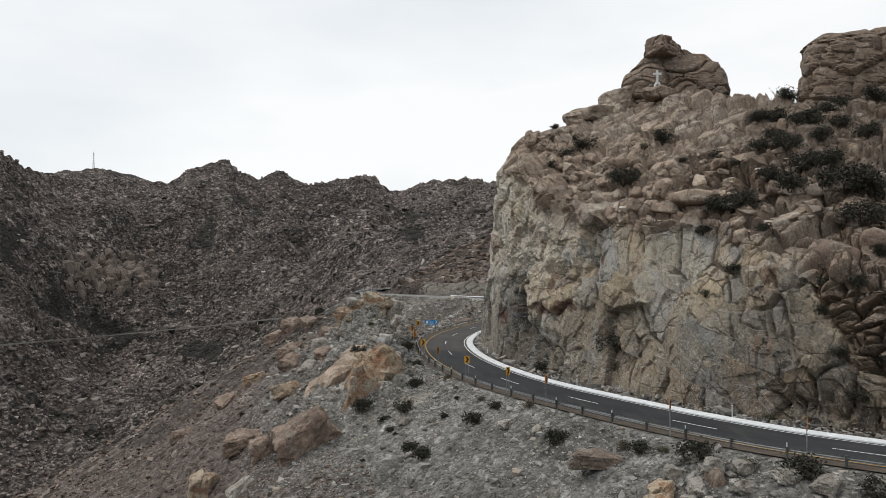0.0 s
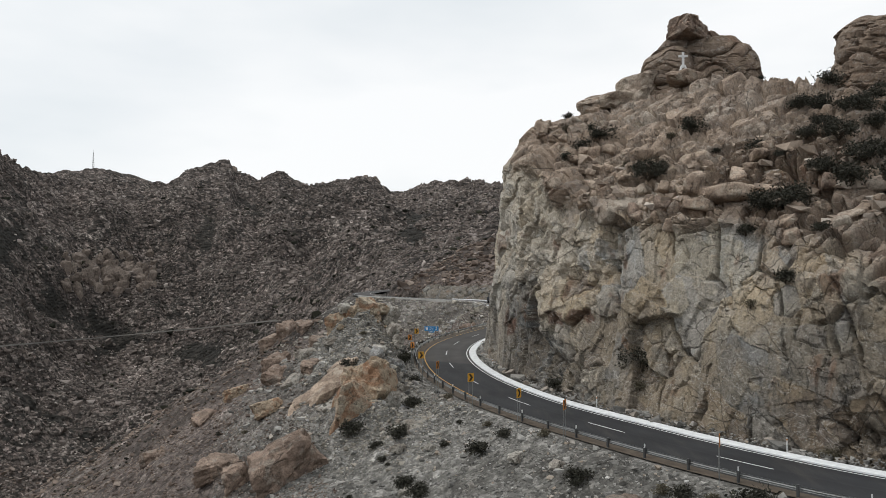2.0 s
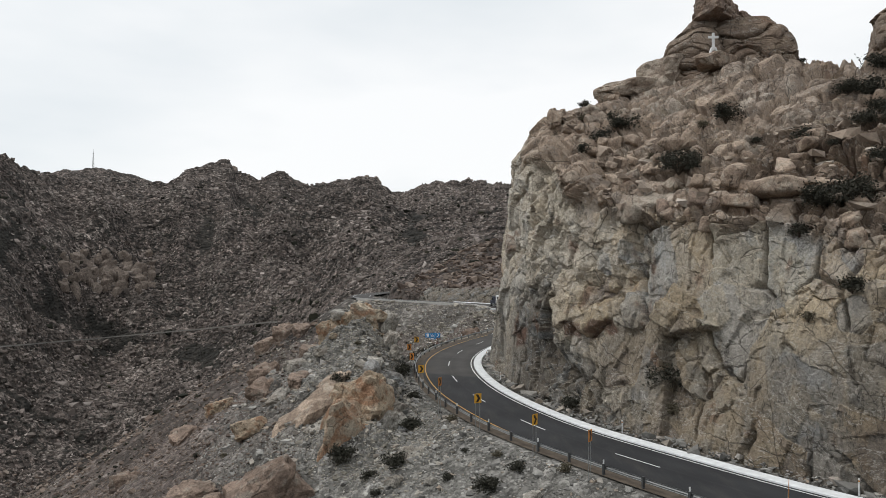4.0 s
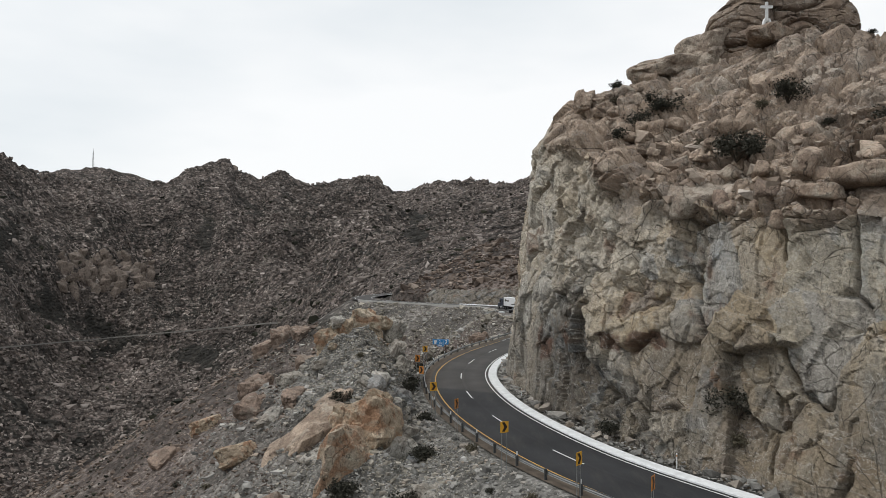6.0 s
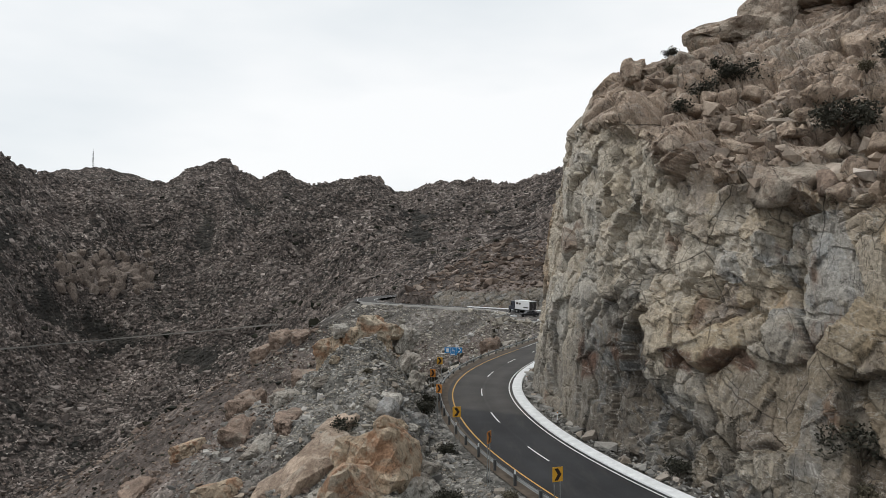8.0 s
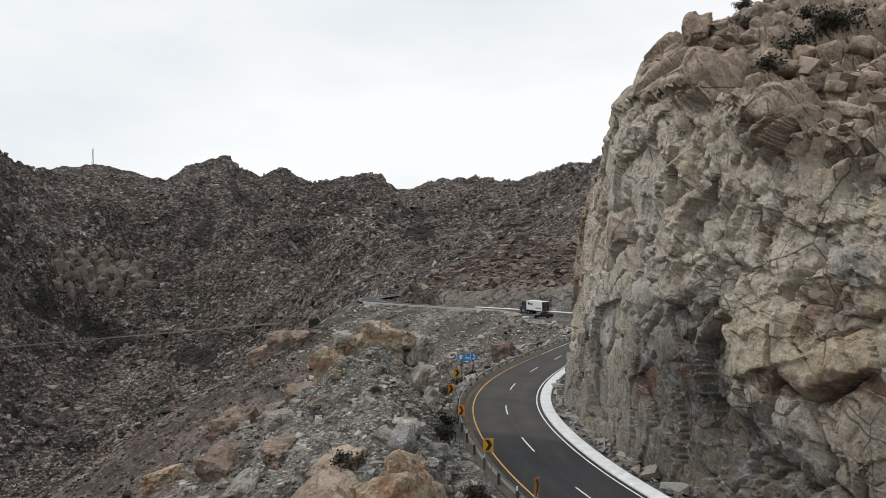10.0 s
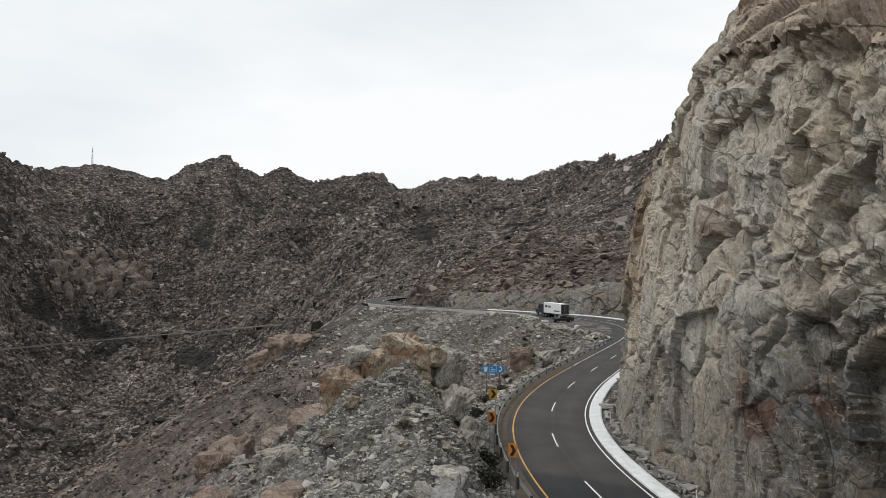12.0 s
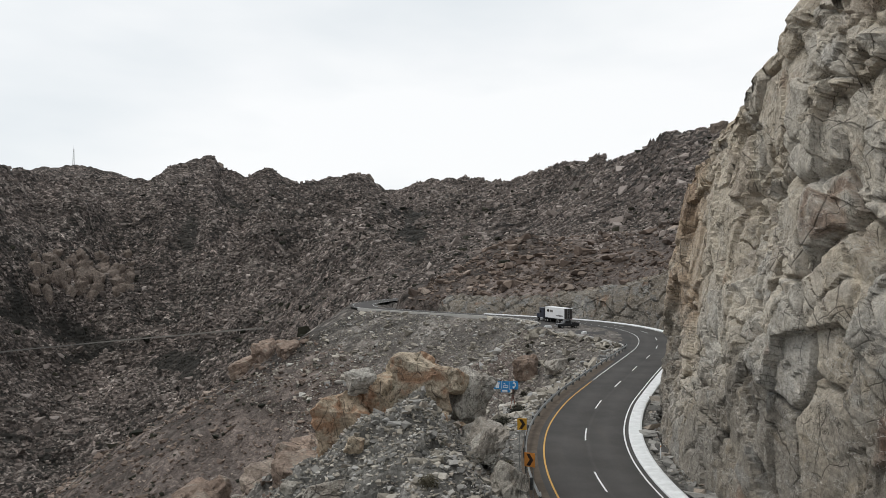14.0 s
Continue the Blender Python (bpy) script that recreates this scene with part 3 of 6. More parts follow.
def thickets(x, y, z):
    r = np.hypot(x, y)
    a, e = np.degrees(np.arctan2(x, y)), np.degrees(np.arctan2(z - 16.4, r))
    thick = (1 - smooth(gullies(x, y), 0.02, 0.2)) * 0.35
    for a0, e0, wa, we, much in BRUSH:
        thick = thick + much * np.exp(-((a - a0) / wa) ** 2 - ((e - e0) / we) ** 2)
    return np.clip(thick, 0, 1)


def build_ground():
    ang = np.radians(np.r_[np.linspace(-180, -50, 30, endpoint=False), np.linspace(-50, -35, 50, endpoint=False), np.linspace(-35, 34, 400, endpoint=False), np.linspace(34, 58, 50, endpoint=False), np.linspace(58, 180, 28)])
    rad = np.r_[np.linspace(0.5, 24, 8, endpoint=False), np.geomspace(24, 330, 440, endpoint=False), np.geomspace(330, 2300, 340, endpoint=False), np.geomspace(2400, 4600, 12)]
    A, R = np.meshgrid(ang, rad, indexing="xy")
    x, y = (HUB[0] + R * np.sin(A)).ravel(), (HUB[1] + R * np.cos(A)).ravel()
    s, d, z, scree, kn = ground_height(x, y)
    far_r = np.hypot(x, y)
    rail = np.where(d < 0, -d - 5.6, d - FOOT - 1)
    free = smooth(rail, 0.0, 2.5)
    w_far = smooth(far_r, 240, 400)
    tone = np.full(len(x), 0.5)
    # stones near by
    for size, amp, seed in ((0.9, 0.26, 3), (2.6, 0.55, 4), (7.0, 1.0, 9)):
        f1, f2, q, way = cellular(size, seed, x + fbm(size * 2, seed, x, y, octaves=2) * size * 0.3, y)
        stone = np.sqrt(np.clip((f2 - f1) * 1.8, 0, 1)) * (0.25 + q[0] ** 2) + (way[0] * (q[1] - 0.5) + way[1] * (q[2] - 0.5)) * 0.9
        gate = smooth(q[3], 0.35, 0.6) if size > 2 else 1.0
        z = z + stone * amp * gate * free * (1 - w_far) * (0.45 + 0.9 * kn + 0.3 * smooth(rail, 8, 30))
        tone = tone + (q[2] - 0.5) * 0.45 * gate
    # boulder fields far off
    for size, amp, seed in ((7.5, 2.2, 13), (17.0, 5.0, 14), (48.0, 9.0, 15)):
        f1, f2, q, way = cellular(size, seed, x, y, z)
        block = np.sqrt(np.clip((f2 - f1) * 1.6, 0, 1)) * (0.2 + q[0] ** 1.5) + (way[0] * (q[1] - 0.5) + way[1] * (q[2] - 0.5)) * 0.8
        z = z + (block - 0.4) * amp * w_far * (0.25 + smooth(far_r, 400, 1000) * 0.85)
        tone = tone + (q[3] - 0.5) * 0.5 * w_far
    tone = np.clip(tone, 0, 1)
    ob = mesh_object("ground", np.stack([x, y, z], 1), grid_faces(len(rad), len(ang))[:, ::-1], GROUND, False,
                     (("tone", tone), ("far", w_far), ("scree", np.clip(scree, 0, 1)), ("gully", thickets(x, y, z) * smooth(far_r, 450, 700))))
    tagged(ob, "brown and grey desert hillside of broken granite with far boulder-strewn mountains", "ground", kind="structure")
    return ang, rad, z.reshape(len(rad), len(ang))


G_ANG, G_RAD, G_Z = build_ground()


def ground_at(x, y):
    """The height of the finished ground sheet."""
    x, y = np.asarray(x, float) - HUB[0], np.asarray(y, float) - HUB[1]
    c = np.clip(np.interp(np.arctan2(x, y), G_ANG, np.arange(len(G_ANG))), 0, len(G_ANG) - 1.001)
    r = np.clip(np.interp(np.hypot(x, y), G_RAD, np.arange(len(G_RAD))), 0, len(G_RAD) - 1.001)
    i, j = r.astype(int), c.astype(int)
    a, b = r - i, c - j
    return (G_Z[i, j] * (1 - a) * (1 - b) + G_Z[i + 1, j] * a * (1 - b) + G_Z[i, j + 1] * (1 - a) * b + G_Z[i + 1, j + 1] * a * b)


# ---- the crag: a tall cut face of fractured granite ----
def build_cliff(name, s0, s1, step, rows_face, rows_top, label, top=5.0):
    s = np.arange(s0, s1, step)
    ins = np.stack([np.interp(s, ST_S, ST_IN[:, k]) for k in range(6)], -1)
    zs = np.stack([np.interp(s, ST_S, ST_Z[:, k]) for k in range(6)], -1)
    for k in range(6):   # soften the profile along the road
        for arr in (ins, zs):
            arr[:, k] = np.convolve(np.pad(arr[:, k], 20, mode="edge"), np.ones(41) / 41, "valid")
    v = np.r_[np.linspace(0, 3, rows_face, endpoint=False), np.linspace(3, 4, rows_top, endpoint=False), np.linspace(4, top, max(4, rows_top // 3))] if top > 4 else np.r_[np.linspace(0, 3, rows_face, endpoint=False), np.linspace(3, top, rows_top)]
    v_rows, k = v, np.minimum(v.astype(int), 4)
    t = v - k
    inset = ins[:, k] * (1 - t) + ins[:, k + 1] * t
    z = zs[:, k] * (1 - t) + zs[:, k + 1] * t
    z = z - 0.8 * (1 - np.clip(v / 0.15, 0, 1))
    S = np.repeat(s[:, None], len(v), 1)
    P = on_road(S, FOOT + inset)
    x, y = P[..., 0], P[..., 1]
    # outward direction
    dz, di = np.gradient(z, axis=1), np.gradient(inset, axis=1)
    ln = np.hypot(dz, di) + 1e-6
    n_in, n_z = -dz / ln, di / ln
    N = on_road(S, np.ones_like(S)) - on_road(S, np.zeros_like(S))
    shape = x.shape
    x, y, z, n_in, n_z, S, way_in = (a.ravel() for a in (x, y, z, n_in, n_z, S, inset))
    nx, ny = N[..., 0].ravel() * n_in, N[..., 1].ravel() * n_in
    high = z - (fbm(11, 61, S, z) * 3.0 + np.interp(S, ST_S, ST_Z[:, 3]) - 0.5)
    high = high + 13 * (1 - smooth(S, arc_at(40, 58), arc_at(26, 70))) - 6 * smooth(S, arc_at(1.8, 122), arc_at(0.8, 131))
    weather = smooth(high, -2.0, 1.6)
    near_end = smooth(S, arc_at(6, 104), arc_at(2.0, 120))
    # grows towards the foot, where it also stands in for shade
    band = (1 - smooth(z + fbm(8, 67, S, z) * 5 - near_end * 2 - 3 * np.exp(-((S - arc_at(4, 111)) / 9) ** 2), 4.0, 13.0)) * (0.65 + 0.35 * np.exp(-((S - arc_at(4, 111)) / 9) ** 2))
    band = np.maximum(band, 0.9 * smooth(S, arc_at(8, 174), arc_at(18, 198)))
    # browner rock plus painted-in shade, over the crag's right and sheltered side
    shaded_brown = 1 - smooth(S + fbm(9, 69, S, z) * 7, arc_at(36, 60), arc_at(17, 83))
    shaded_brown = np.maximum(shaded_brown, smooth(way_in + fbm(7, 64, S, z) * 4, 5, 12) * (1 - smooth(S + fbm(9, 65, S, z) * 5, arc_at(16, 84), arc_at(10.5, 94))))
    pale = smooth(S + fbm(9, 66, S, z) * 9, arc_at(14, 88), arc_at(2.5, 117))
    second = smooth(S, arc_at(0.8, 144), arc_at(2.2, 153)) * (1 - smooth(S, arc_at(5, 167), arc_at(9, 177)))
    seep = np.exp(-((z - 9.4 - fbm(5, 74, S, z) * 1.2) / 0.6) ** 2) * 1.4 * smooth(S, arc_at(10, 95), arc_at(7.5, 100)) * (1 - smooth(S, arc_at(3.6, 113), arc_at(3.2, 115)))
    seep = np.maximum(seep, np.exp(-((S - arc_at(2.5, 119)) / 1.6) ** 2 - ((z - 8.3) / 3.2) ** 2) * 1.1)
    seep = np.clip(seep * (0.75 + fbm(2.2, 75, S, z, octaves=3)), 0, 1)
    stain = second * smooth(z + fbm(6, 68, S, z) * 5, 11.0, 18.0)
    wx, wy, wz = (fbm(4.5, 70 + i, x, y, z, octaves=4) * 0.45 for i in range(3))
    tone, warm = np.full(len(x), 0.5), np.zeros(len(x))
    big = fbm(16, 81, x, y, z, octaves=2) * 0.45
    shattered = smooth(fbm(9, 85, x, y, z, octaves=3), -0.15, 0.5)
    sheer = smooth(S, arc_at(3.0, 115), arc_at(1.0, 128))
    # the cut face: leaning plates that break into smaller ones, parted by open joints
    ju, jv, jw = S - 0.30 * z + wx * 1.4, way_in + wy, z + 0.25 * S + wz * 1.4
    fresh, pu, pv, pw = np.zeros(len(x)), S - 0.30 * z, way_in, z + 0.25 * S
    for size, seed, much, rough in ((9.0, 21, 0.22, 1.0), (3.8, 22, 0.4, 0.55 + 0.6 * shattered), (1.6, 24, 0.55, 0.35 + 0.8 * shattered), (0.7, 25, 0.6, 0.2 + 0.8 * shattered)):
        flat, q = facets(size, seed, pu + wx * 0.25, pv * 0.6, (pw + wz * 0.25) * 0.7, rise=0.09, tilt=0.36, bow=0.3)
        fresh, tone = fresh + flat * much * rough * (1 - 0.3 * sheer), tone + (q - 0.5) * 0.25
    cleft, hue = np.zeros(len(x)), np.full(len(x), 0.5)
    for (a, b, c), amp, seed, share, lip in (((5.6, 9.0, 7.0), 0.9, 23, 0.5, 0.2), ((2.5, 4.0, 3.2), 0.5, 33, 0.45, 0.17), ((1.0, 2.0, 1.2), 0.2, 43, 0.4, 0.14)):
        f1, f2, q, way = cellular(1.0, seed, ju / a, jv / b, jw / c)
        broken = 1.0 if a > 4 else smooth(q[3], 0.3, 0.45) * (0.45 + 0.8 * shattered)
        off = (q[0] - 0.5) * amp + ((way[0] - wx * 1.4 / a) * (q[1] - 0.5) + (way[2] - wz * 1.4 / c) * (q[2] - 0.5)) * amp
        gap = np.exp(-((f2 - f1) * a * 0.6 / lip) ** 2) * smooth(fbm(5, seed + 3, ju, jw, octaves=2), -0.25, 0.15) * min(0.9, amp * 1.1)
        fresh = fresh + off * broken * (1 - 0.35 * sheer)
        cleft = np.maximum(cleft, gap * broken) if a > 2 else cleft
        tone = tone + (q[1] - 0.5) * share * (1 - weather) * broken
        hue = hue + (q[2] - 0.5) * {5.6: 0.75, 2.5: 0.6}.get(a, 0.15) * broken
        warm = warm + q[0] * (0.6 if a > 4 else 0.4 if a > 2 else 0.0)
    # the weathered top: massive bedded blocks with rounded shoulders and deep clefts
    ju, jv, jw = S + 0.2 * z + wx * 1.8, way_in + wy * 1.2, z + 0.3 * S - 0.3 * way_in + wz * 1.2
    worn, worn_cleft = np.zeros(len(x)), np.zeros(len(x))
    crumbled = smooth(fbm(10, 87, x, y, z, octaves=2), -0.2, 0.5)
    for (a, b, c), amp, seed, share, keep in (((7.0, 7.0, 3.2), 2.1, 53, 0.45, 0.0), ((3.6, 3.6, 1.8), 1.2, 63, 0.45, 0.22), ((1.7, 1.7, 0.95), 0.55, 73, 0.35, 0.45), ((0.8, 0.8, 0.45), 0.16, 78, 0.3, 0.6)):
        f1, f2, q, way = cellular(1.0, seed, ju / a, jv / b, jw / c)
        some = smooth(q[3] + 0.35 * (crumbled - 0.5), keep, keep + 0.1) if keep else 1.0
        dome = 1 - (1 - np.clip((f2 - f1) / 0.24, 0, 1)) ** 2.6
        worn_cleft = np.maximum(worn_cleft, np.exp(-((f2 - f1) * a * 0.5 / 0.17) ** 2) * min(1.2, amp * 0.9) * some)
        off = (dome - 0.85) * amp * 0.6 + (q[0] - 0.5) * amp * 0.8 + (way[0] * (q[1] - 0.5) + way[2] * (q[2] - 0.5)) * amp * 0.8
        worn = worn + off * some
        tone = tone + (q[1] - 0.5) * share * weather * some
    move = fresh * (1 - weather) + worn * weather
    move = move + fbm(0.9, 91, x, y, z, octaves=3) * 0.11 * (0.5 + shattered)
    foot = smooth(z, 0.0, 4.0)
    move = np.where(move > 0, move * (0.3 + 0.7 * foot), move)
    move = np.where(move > 0, move * (1 - 0.45 * sheer), move)
    move = move + big * foot * (1 - 0.6 * sheer)
    m = move.reshape(shape) * np.where(v_rows > 4.05, 0.55, 1.0)
    m[1:-1, 1:-1] = m[1:-1, 1:-1] * 0.8 + (m[:-2, 1:-1] + m[2:, 1:-1] + m[1:-1, :-2] + m[1:-1, 2:]) * 0.05
    move = m.ravel() - (cleft * (1 - weather) + worn_cleft * weather) * smooth(z, 0.3, 2.0)
    x, y, z = x + nx * move, y + ny * move, z + n_z * move
    ob = mesh_object(name, np.stack([x, y, z], 1), grid_faces(*shape), ROCK, False, (("tone", np.clip(tone, 0, 1)), ("weather", weather), ("pale", pale), ("band", band), ("warm", warm), ("shaded_brown", shaded_brown), ("stain", stain), ("seep", seep), ("hue", np.clip(hue, 0, 1))))
    tagged(ob, label, "cliff", kind="structure")
    return np.stack([x, y, z], 1).reshape(*shape, 3), weather.reshape(shape)


S_A, S_B, S_C = arc_at(70, 37), arc_at(6.0, 169), arc_at(-17, 324)
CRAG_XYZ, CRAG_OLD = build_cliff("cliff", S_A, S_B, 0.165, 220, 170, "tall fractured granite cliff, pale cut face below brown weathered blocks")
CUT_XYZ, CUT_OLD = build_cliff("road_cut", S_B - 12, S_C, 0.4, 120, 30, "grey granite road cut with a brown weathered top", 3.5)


# ---- the road ----
def ribbon(name, s, d0, d1, z0, z1, material, across=2, lane=False, crown=0.0):
    t = np.linspace(0, 1, across)
    S = np.repeat(np.asarray(s, float)[:, None], across, 1)
    D = d0 + (d1 - d0) * t + np.zeros_like(S)
    P = on_road(S, D)
    Z = z0 + (z1 - z0) * t + np.zeros_like(S)
    attrs = (("lane", np.abs(((D + 3.6) / 3.6) % 1.0)), ("aged", smooth(P[..., 1] + 0.52 * P[..., 0], 129.6, 131.0))) if lane else ()
    return mesh_object(name, np.dstack([P, Z]).reshape(-1, 3), grid_faces(*S.shape)[:, ::-1], material, False, attrs)


S0, S1 = arc_at(230, -95), arc_at(-22, 410)
road = ribbon("road", np.arange(S0, S1, 1.0), -5.1, 5.0, 0.0, 0.0, ASPHALT, 21, True)
tagged(road, "dark grey asphalt two-lane mountain road curving round a cliff", "road", kind="structure")


def extruded(name, s, section, material, parent=None):
    """A bar of the given section (d, z points) laid along the road."""
    S = np.repeat(np.asarray(s, float)[:, None], len(section), 1)
    D = np.array([p[0] for p in section]) + np.zeros_like(S)
    Z = np.array([p[1] for p in section]) + np.zeros_like(S)
    P = on_road(S, D)
    ob = mesh_object(name, np.dstack([P, Z]).reshape(-1, 3), grid_faces(*S.shape)[:, ::-1], material)
    ob.parent = parent
    return ob


kerb = extruded("kerb", np.arange(S0, arc_at(0, 310), 0.5), [(3.98, -0.05), (4.0, 0.12), (4.1, 0.17), (5.1, 0.2), (5.25, 0.14), (5.3, -0.3)], KERB_PAINT)
tagged(kerb, "broad whitewashed concrete kerb along the cliff foot", "kerb", kind="structure")
tagged(ribbon("white_edge_line", np.arange(S0, S1, 1.0), 3.5, 3.64, 0.006, 0.006, WHITE_PAINT), "solid white painted road edge line", "road marking", kind="structure")
tagged(ribbon("white_edge_line", np.arange(arc_at(9, 189), arc_at(-22, 410), 1.0), -3.72, -3.6, 0.006, 0.006, WHITE_PAINT), "solid white painted road edge line", "road marking", kind="structure")
tagged(ribbon("yellow_edge_line", np.arange(S0, arc_at(8.8, 188.4), 1.0), -3.74, -3.6, 0.006, 0.006, YELLOW_PAINT), "worn yellow painted road edge line", "road marking", kind="structure")
DIRT = make_plain("road_verge_dirt", (0.12, 0.098, 0.078), 0.95, 0.15, 0, 0.7, 0.9, 0.4)
tagged(ribbon("dirt_verge", np.arange(S0, arc_at(22, 207), 1.0), -5.6, -4.25, 0.004, 0.004, DIRT, 3), "brown dirty gravel verge between road and guard rail", "verge", kind="structure")
s_dash = arc_at(0.4, 142)
for i in range(-11, 13):
    s = s_dash + i * 15.1
    dash = ribbon("lane_dash", np.linspace(s - 2.5, s + 2.5, 7), -0.07, 0.07, 0.007, 0.007, WHITE_PAINT)
    tagged(dash, "white painted lane dash on the asphalt", "road marking", "lane dashes", "structure")

# ---- helpers for things ----
def part(name, bm, material, parent=None, label=""):
    """Links a bmesh as one mesh object under a thing or a part."""
    me = bpy.data.meshes.new(name)
    bm.to_mesh(me)
    bm.free()
    me.materials.append(material)
    ob = new(name, me)
    ob.parent = parent
    if label:
        ob["label"] = label
    return ob


def same_part(name, me, parent, m):
    ob = new(name, me)
    ob.parent = parent
    ob.matrix_local = m
    return ob


def box(bm, centre, size, turn=None, bevel=0.0):
    m = Matrix.Translation(centre) @ (turn or Matrix.Identity(4)) @ Matrix.Diagonal((*size, 1))
    got = bmesh.ops.create_cube(bm, size=1.0, matrix=m)
    if bevel:
        edges = list({e for v in got["verts"] for e in v.link_edges})
        bmesh.ops.bevel(bm, geom=edges, offset=bevel, segments=2, affect="EDGES", profile=0.6)
    return bm


def rod(bm, a, b, r0, r1=None, seg=8):
    a, b = Vector(a), Vector(b)
    m = Matrix.Translation((a + b) / 2) @ (b - a).to_track_quat("Z", "Y").to_matrix().to_4x4()
    bmesh.ops.create_cone(bm, cap_ends=True, segments=seg, radius1=r0, radius2=r0 if r1 is None else r1, depth=(b - a).length, matrix=m)
    return bm


def empty(name, m, label, category, group=""):
    ob = new(name)
    ob.matrix_world = m
    return tagged(ob, label, category, group)


# ---- guard rail on the valley side ----
def build_guard_rail():
    rail = empty("guard_rail", Matrix.Identity(4), "weathered steel W-beam guard rail on dark posts beside the road", "guard rail")
    a, b = arc_at(95, 21), arc_at(29, 224)
    section = [(-5.22, 0.43), (-5.14, 0.48), (-5.14, 0.52), (-5.22, 0.57), (-5.14, 0.63), (-5.14, 0.68), (-5.22, 0.74), (-5.235, 0.74), (-5.16, 0.68), (-5.16, 0.63), (-5.24, 0.57), (-5.16, 0.52), (-5.16, 0.48), (-5.235, 0.43), (-5.22, 0.43)]
    extruded("beam", np.arange(a, b, 1.0), section, STEEL, rail)
    bm = box(bmesh.new(), (0, 0, 0.12), (0.16, 0.2, 1.5), None, 0.015)
    post = bpy.data.meshes.new("post")
    bm.to_mesh(post), bm.free()
    post.materials.append(DARK_STEEL)
    bm = box(bmesh.new(), (0, 0, 1.0), (0.07, 0.1, 0.34), None, 0.01)
    tip = bpy.data.meshes.new("reflector_post")
    bm.to_mesh(tip), bm.free()
    tip.materials.append(WHITE_PAINT)
    for n, s in enumerate(np.arange(a + 1, b, 4.0)):
        p = on_road(s, -5.33)
        m = pose(p[0], p[1], 0, 0, 0, heading(s))
        same_part("post", post, rail, m)
        if n % 2:
            same_part("reflector_post", tip, rail, m)


build_guard_rail()


# ---- pull-off with its low wall ----
def build_lot():
    s = np.arange(LOT_S[0], LOT_S[-1], 1.0)
    t = np.linspace(0, 1, 14)
    S = np.repeat(s[:, None], len(t), 1)
    D = -4.9 - (lot_edge(S) - 5.1) * t
    P = on_road(S, D)
    lot = mesh_object("pavement", np.dstack([P, np.full(S.shape, -0.012)]).reshape(-1, 3), grid_faces(*S.shape), ASPHALT, False, (("lane", np.full(S.size, 0.3)), ("aged", np.full(S.size, 0.7))))
    tagged(lot, "dark asphalt pull-off inside the far bend", "pavement", kind="structure")
    s = np.arange(LOT_S[0] + 4, arc_at(-34, 343), 1.0)
    prof = [(-0.16, -0.6), (-0.15, 0.36), (-0.11, 0.42), (0.11, 0.42), (0.15, 0.36), (0.16, -0.6)]
    S = np.repeat(s[:, None], len(prof), 1)
    D = -lot_edge(S) + np.array([p[0] for p in prof])
    P = on_road(S, D)
    Z = np.array([p[1] for p in prof]) + np.zeros_like(S)
    wall = mesh_object("parapet_wall", np.dstack([P, Z]).reshape(-1, 3), grid_faces(*S.shape)[:, ::-1], CONCRETE)
    tagged(wall, "low pale concrete parapet wall along the pull-off", "parapet", kind="structure")


build_lot()


# ---- chevron signs ----
def build_chevron(sheet, label):
    sign = new("chevron_sign")
    tagged(sign, label, "road sign", "chevron signs round the bend")
    for x in (-0.22, 0.22):
        part("post", rod(bmesh.new(), (x, 0.04, -1.2), (x, 0.04, 2.62), 0.03), STEEL, sign)
    part("panel", box(bmesh.new(), (0, 0, 2.85), (0.74, 0.03, 0.92), None, 0.008), sheet, sign)
    bm = bmesh.new()
    pts = [(-0.24, 0.38), (0.02, 0.38), (0.27, 0.0), (0.02, -0.38), (-0.24, -0.38), (0.0, 0.0)]
    front = [bm.verts.new((x, -0.021, 2.85 + z)) for x, z in pts]
    back = [bm.verts.new((x, -0.016, 2.85 + z)) for x, z in pts]
    for ring in (front, back):
        bm.faces.new((ring[0], ring[1], ring[2], ring[5]))
        bm.faces.new((ring[5], ring[2], ring[3], ring[4]))
    for k in range(6):
        bm.faces.new((front[k], front[k - 1], back[k - 1], back[k]))
    bmesh.ops.recalc_face_normals(bm, faces=bm.faces)
    part("arrow", bm, SIGN_BLACK, sign, "black chevron arrow")
    return sign


yellow = build_chevron(SIGN_YELLOW, "yellow chevron road sign with a black arrow on two posts")
orange = build_chevron(SIGN_ORANGE, "faded orange chevron road sign with a black arrow on two posts")
CHEVRONS = [(-4.98, 145.5, 0.62, -5, 0), (-5.7, 135.1, 0.6, -30, 1), (-4.85, 125.1, 0.5, -38, 1), (-3.14, 113.0, 0.55, 12, 0), (-0.79, 103.9, 0.5, 62, 1), (2.98, 94.2, 0.5, 22, 0), (7.4, 84.9, 0.45, 48, 0), (11.1, 79.9, 0.3, 58, 1), (20.5, 66.9, 0.2, 64, 1), (29.2, 59.4, 0.0, 66, 1)]
for n, (x, y, z, turn, kind) in enumerate(CHEVRONS):
    model = (yellow, orange)[kind]
    m = pose(x, y, z, 0, 0, turn)
    if n in (0, 1):
        model.matrix_world = m
    else:
        copy_thing(model, m)


RUST = make_plain("rusty_steel", (0.2, 0.08, 0.055), 0.8, 0.3, 0, 0.5, 6.0)


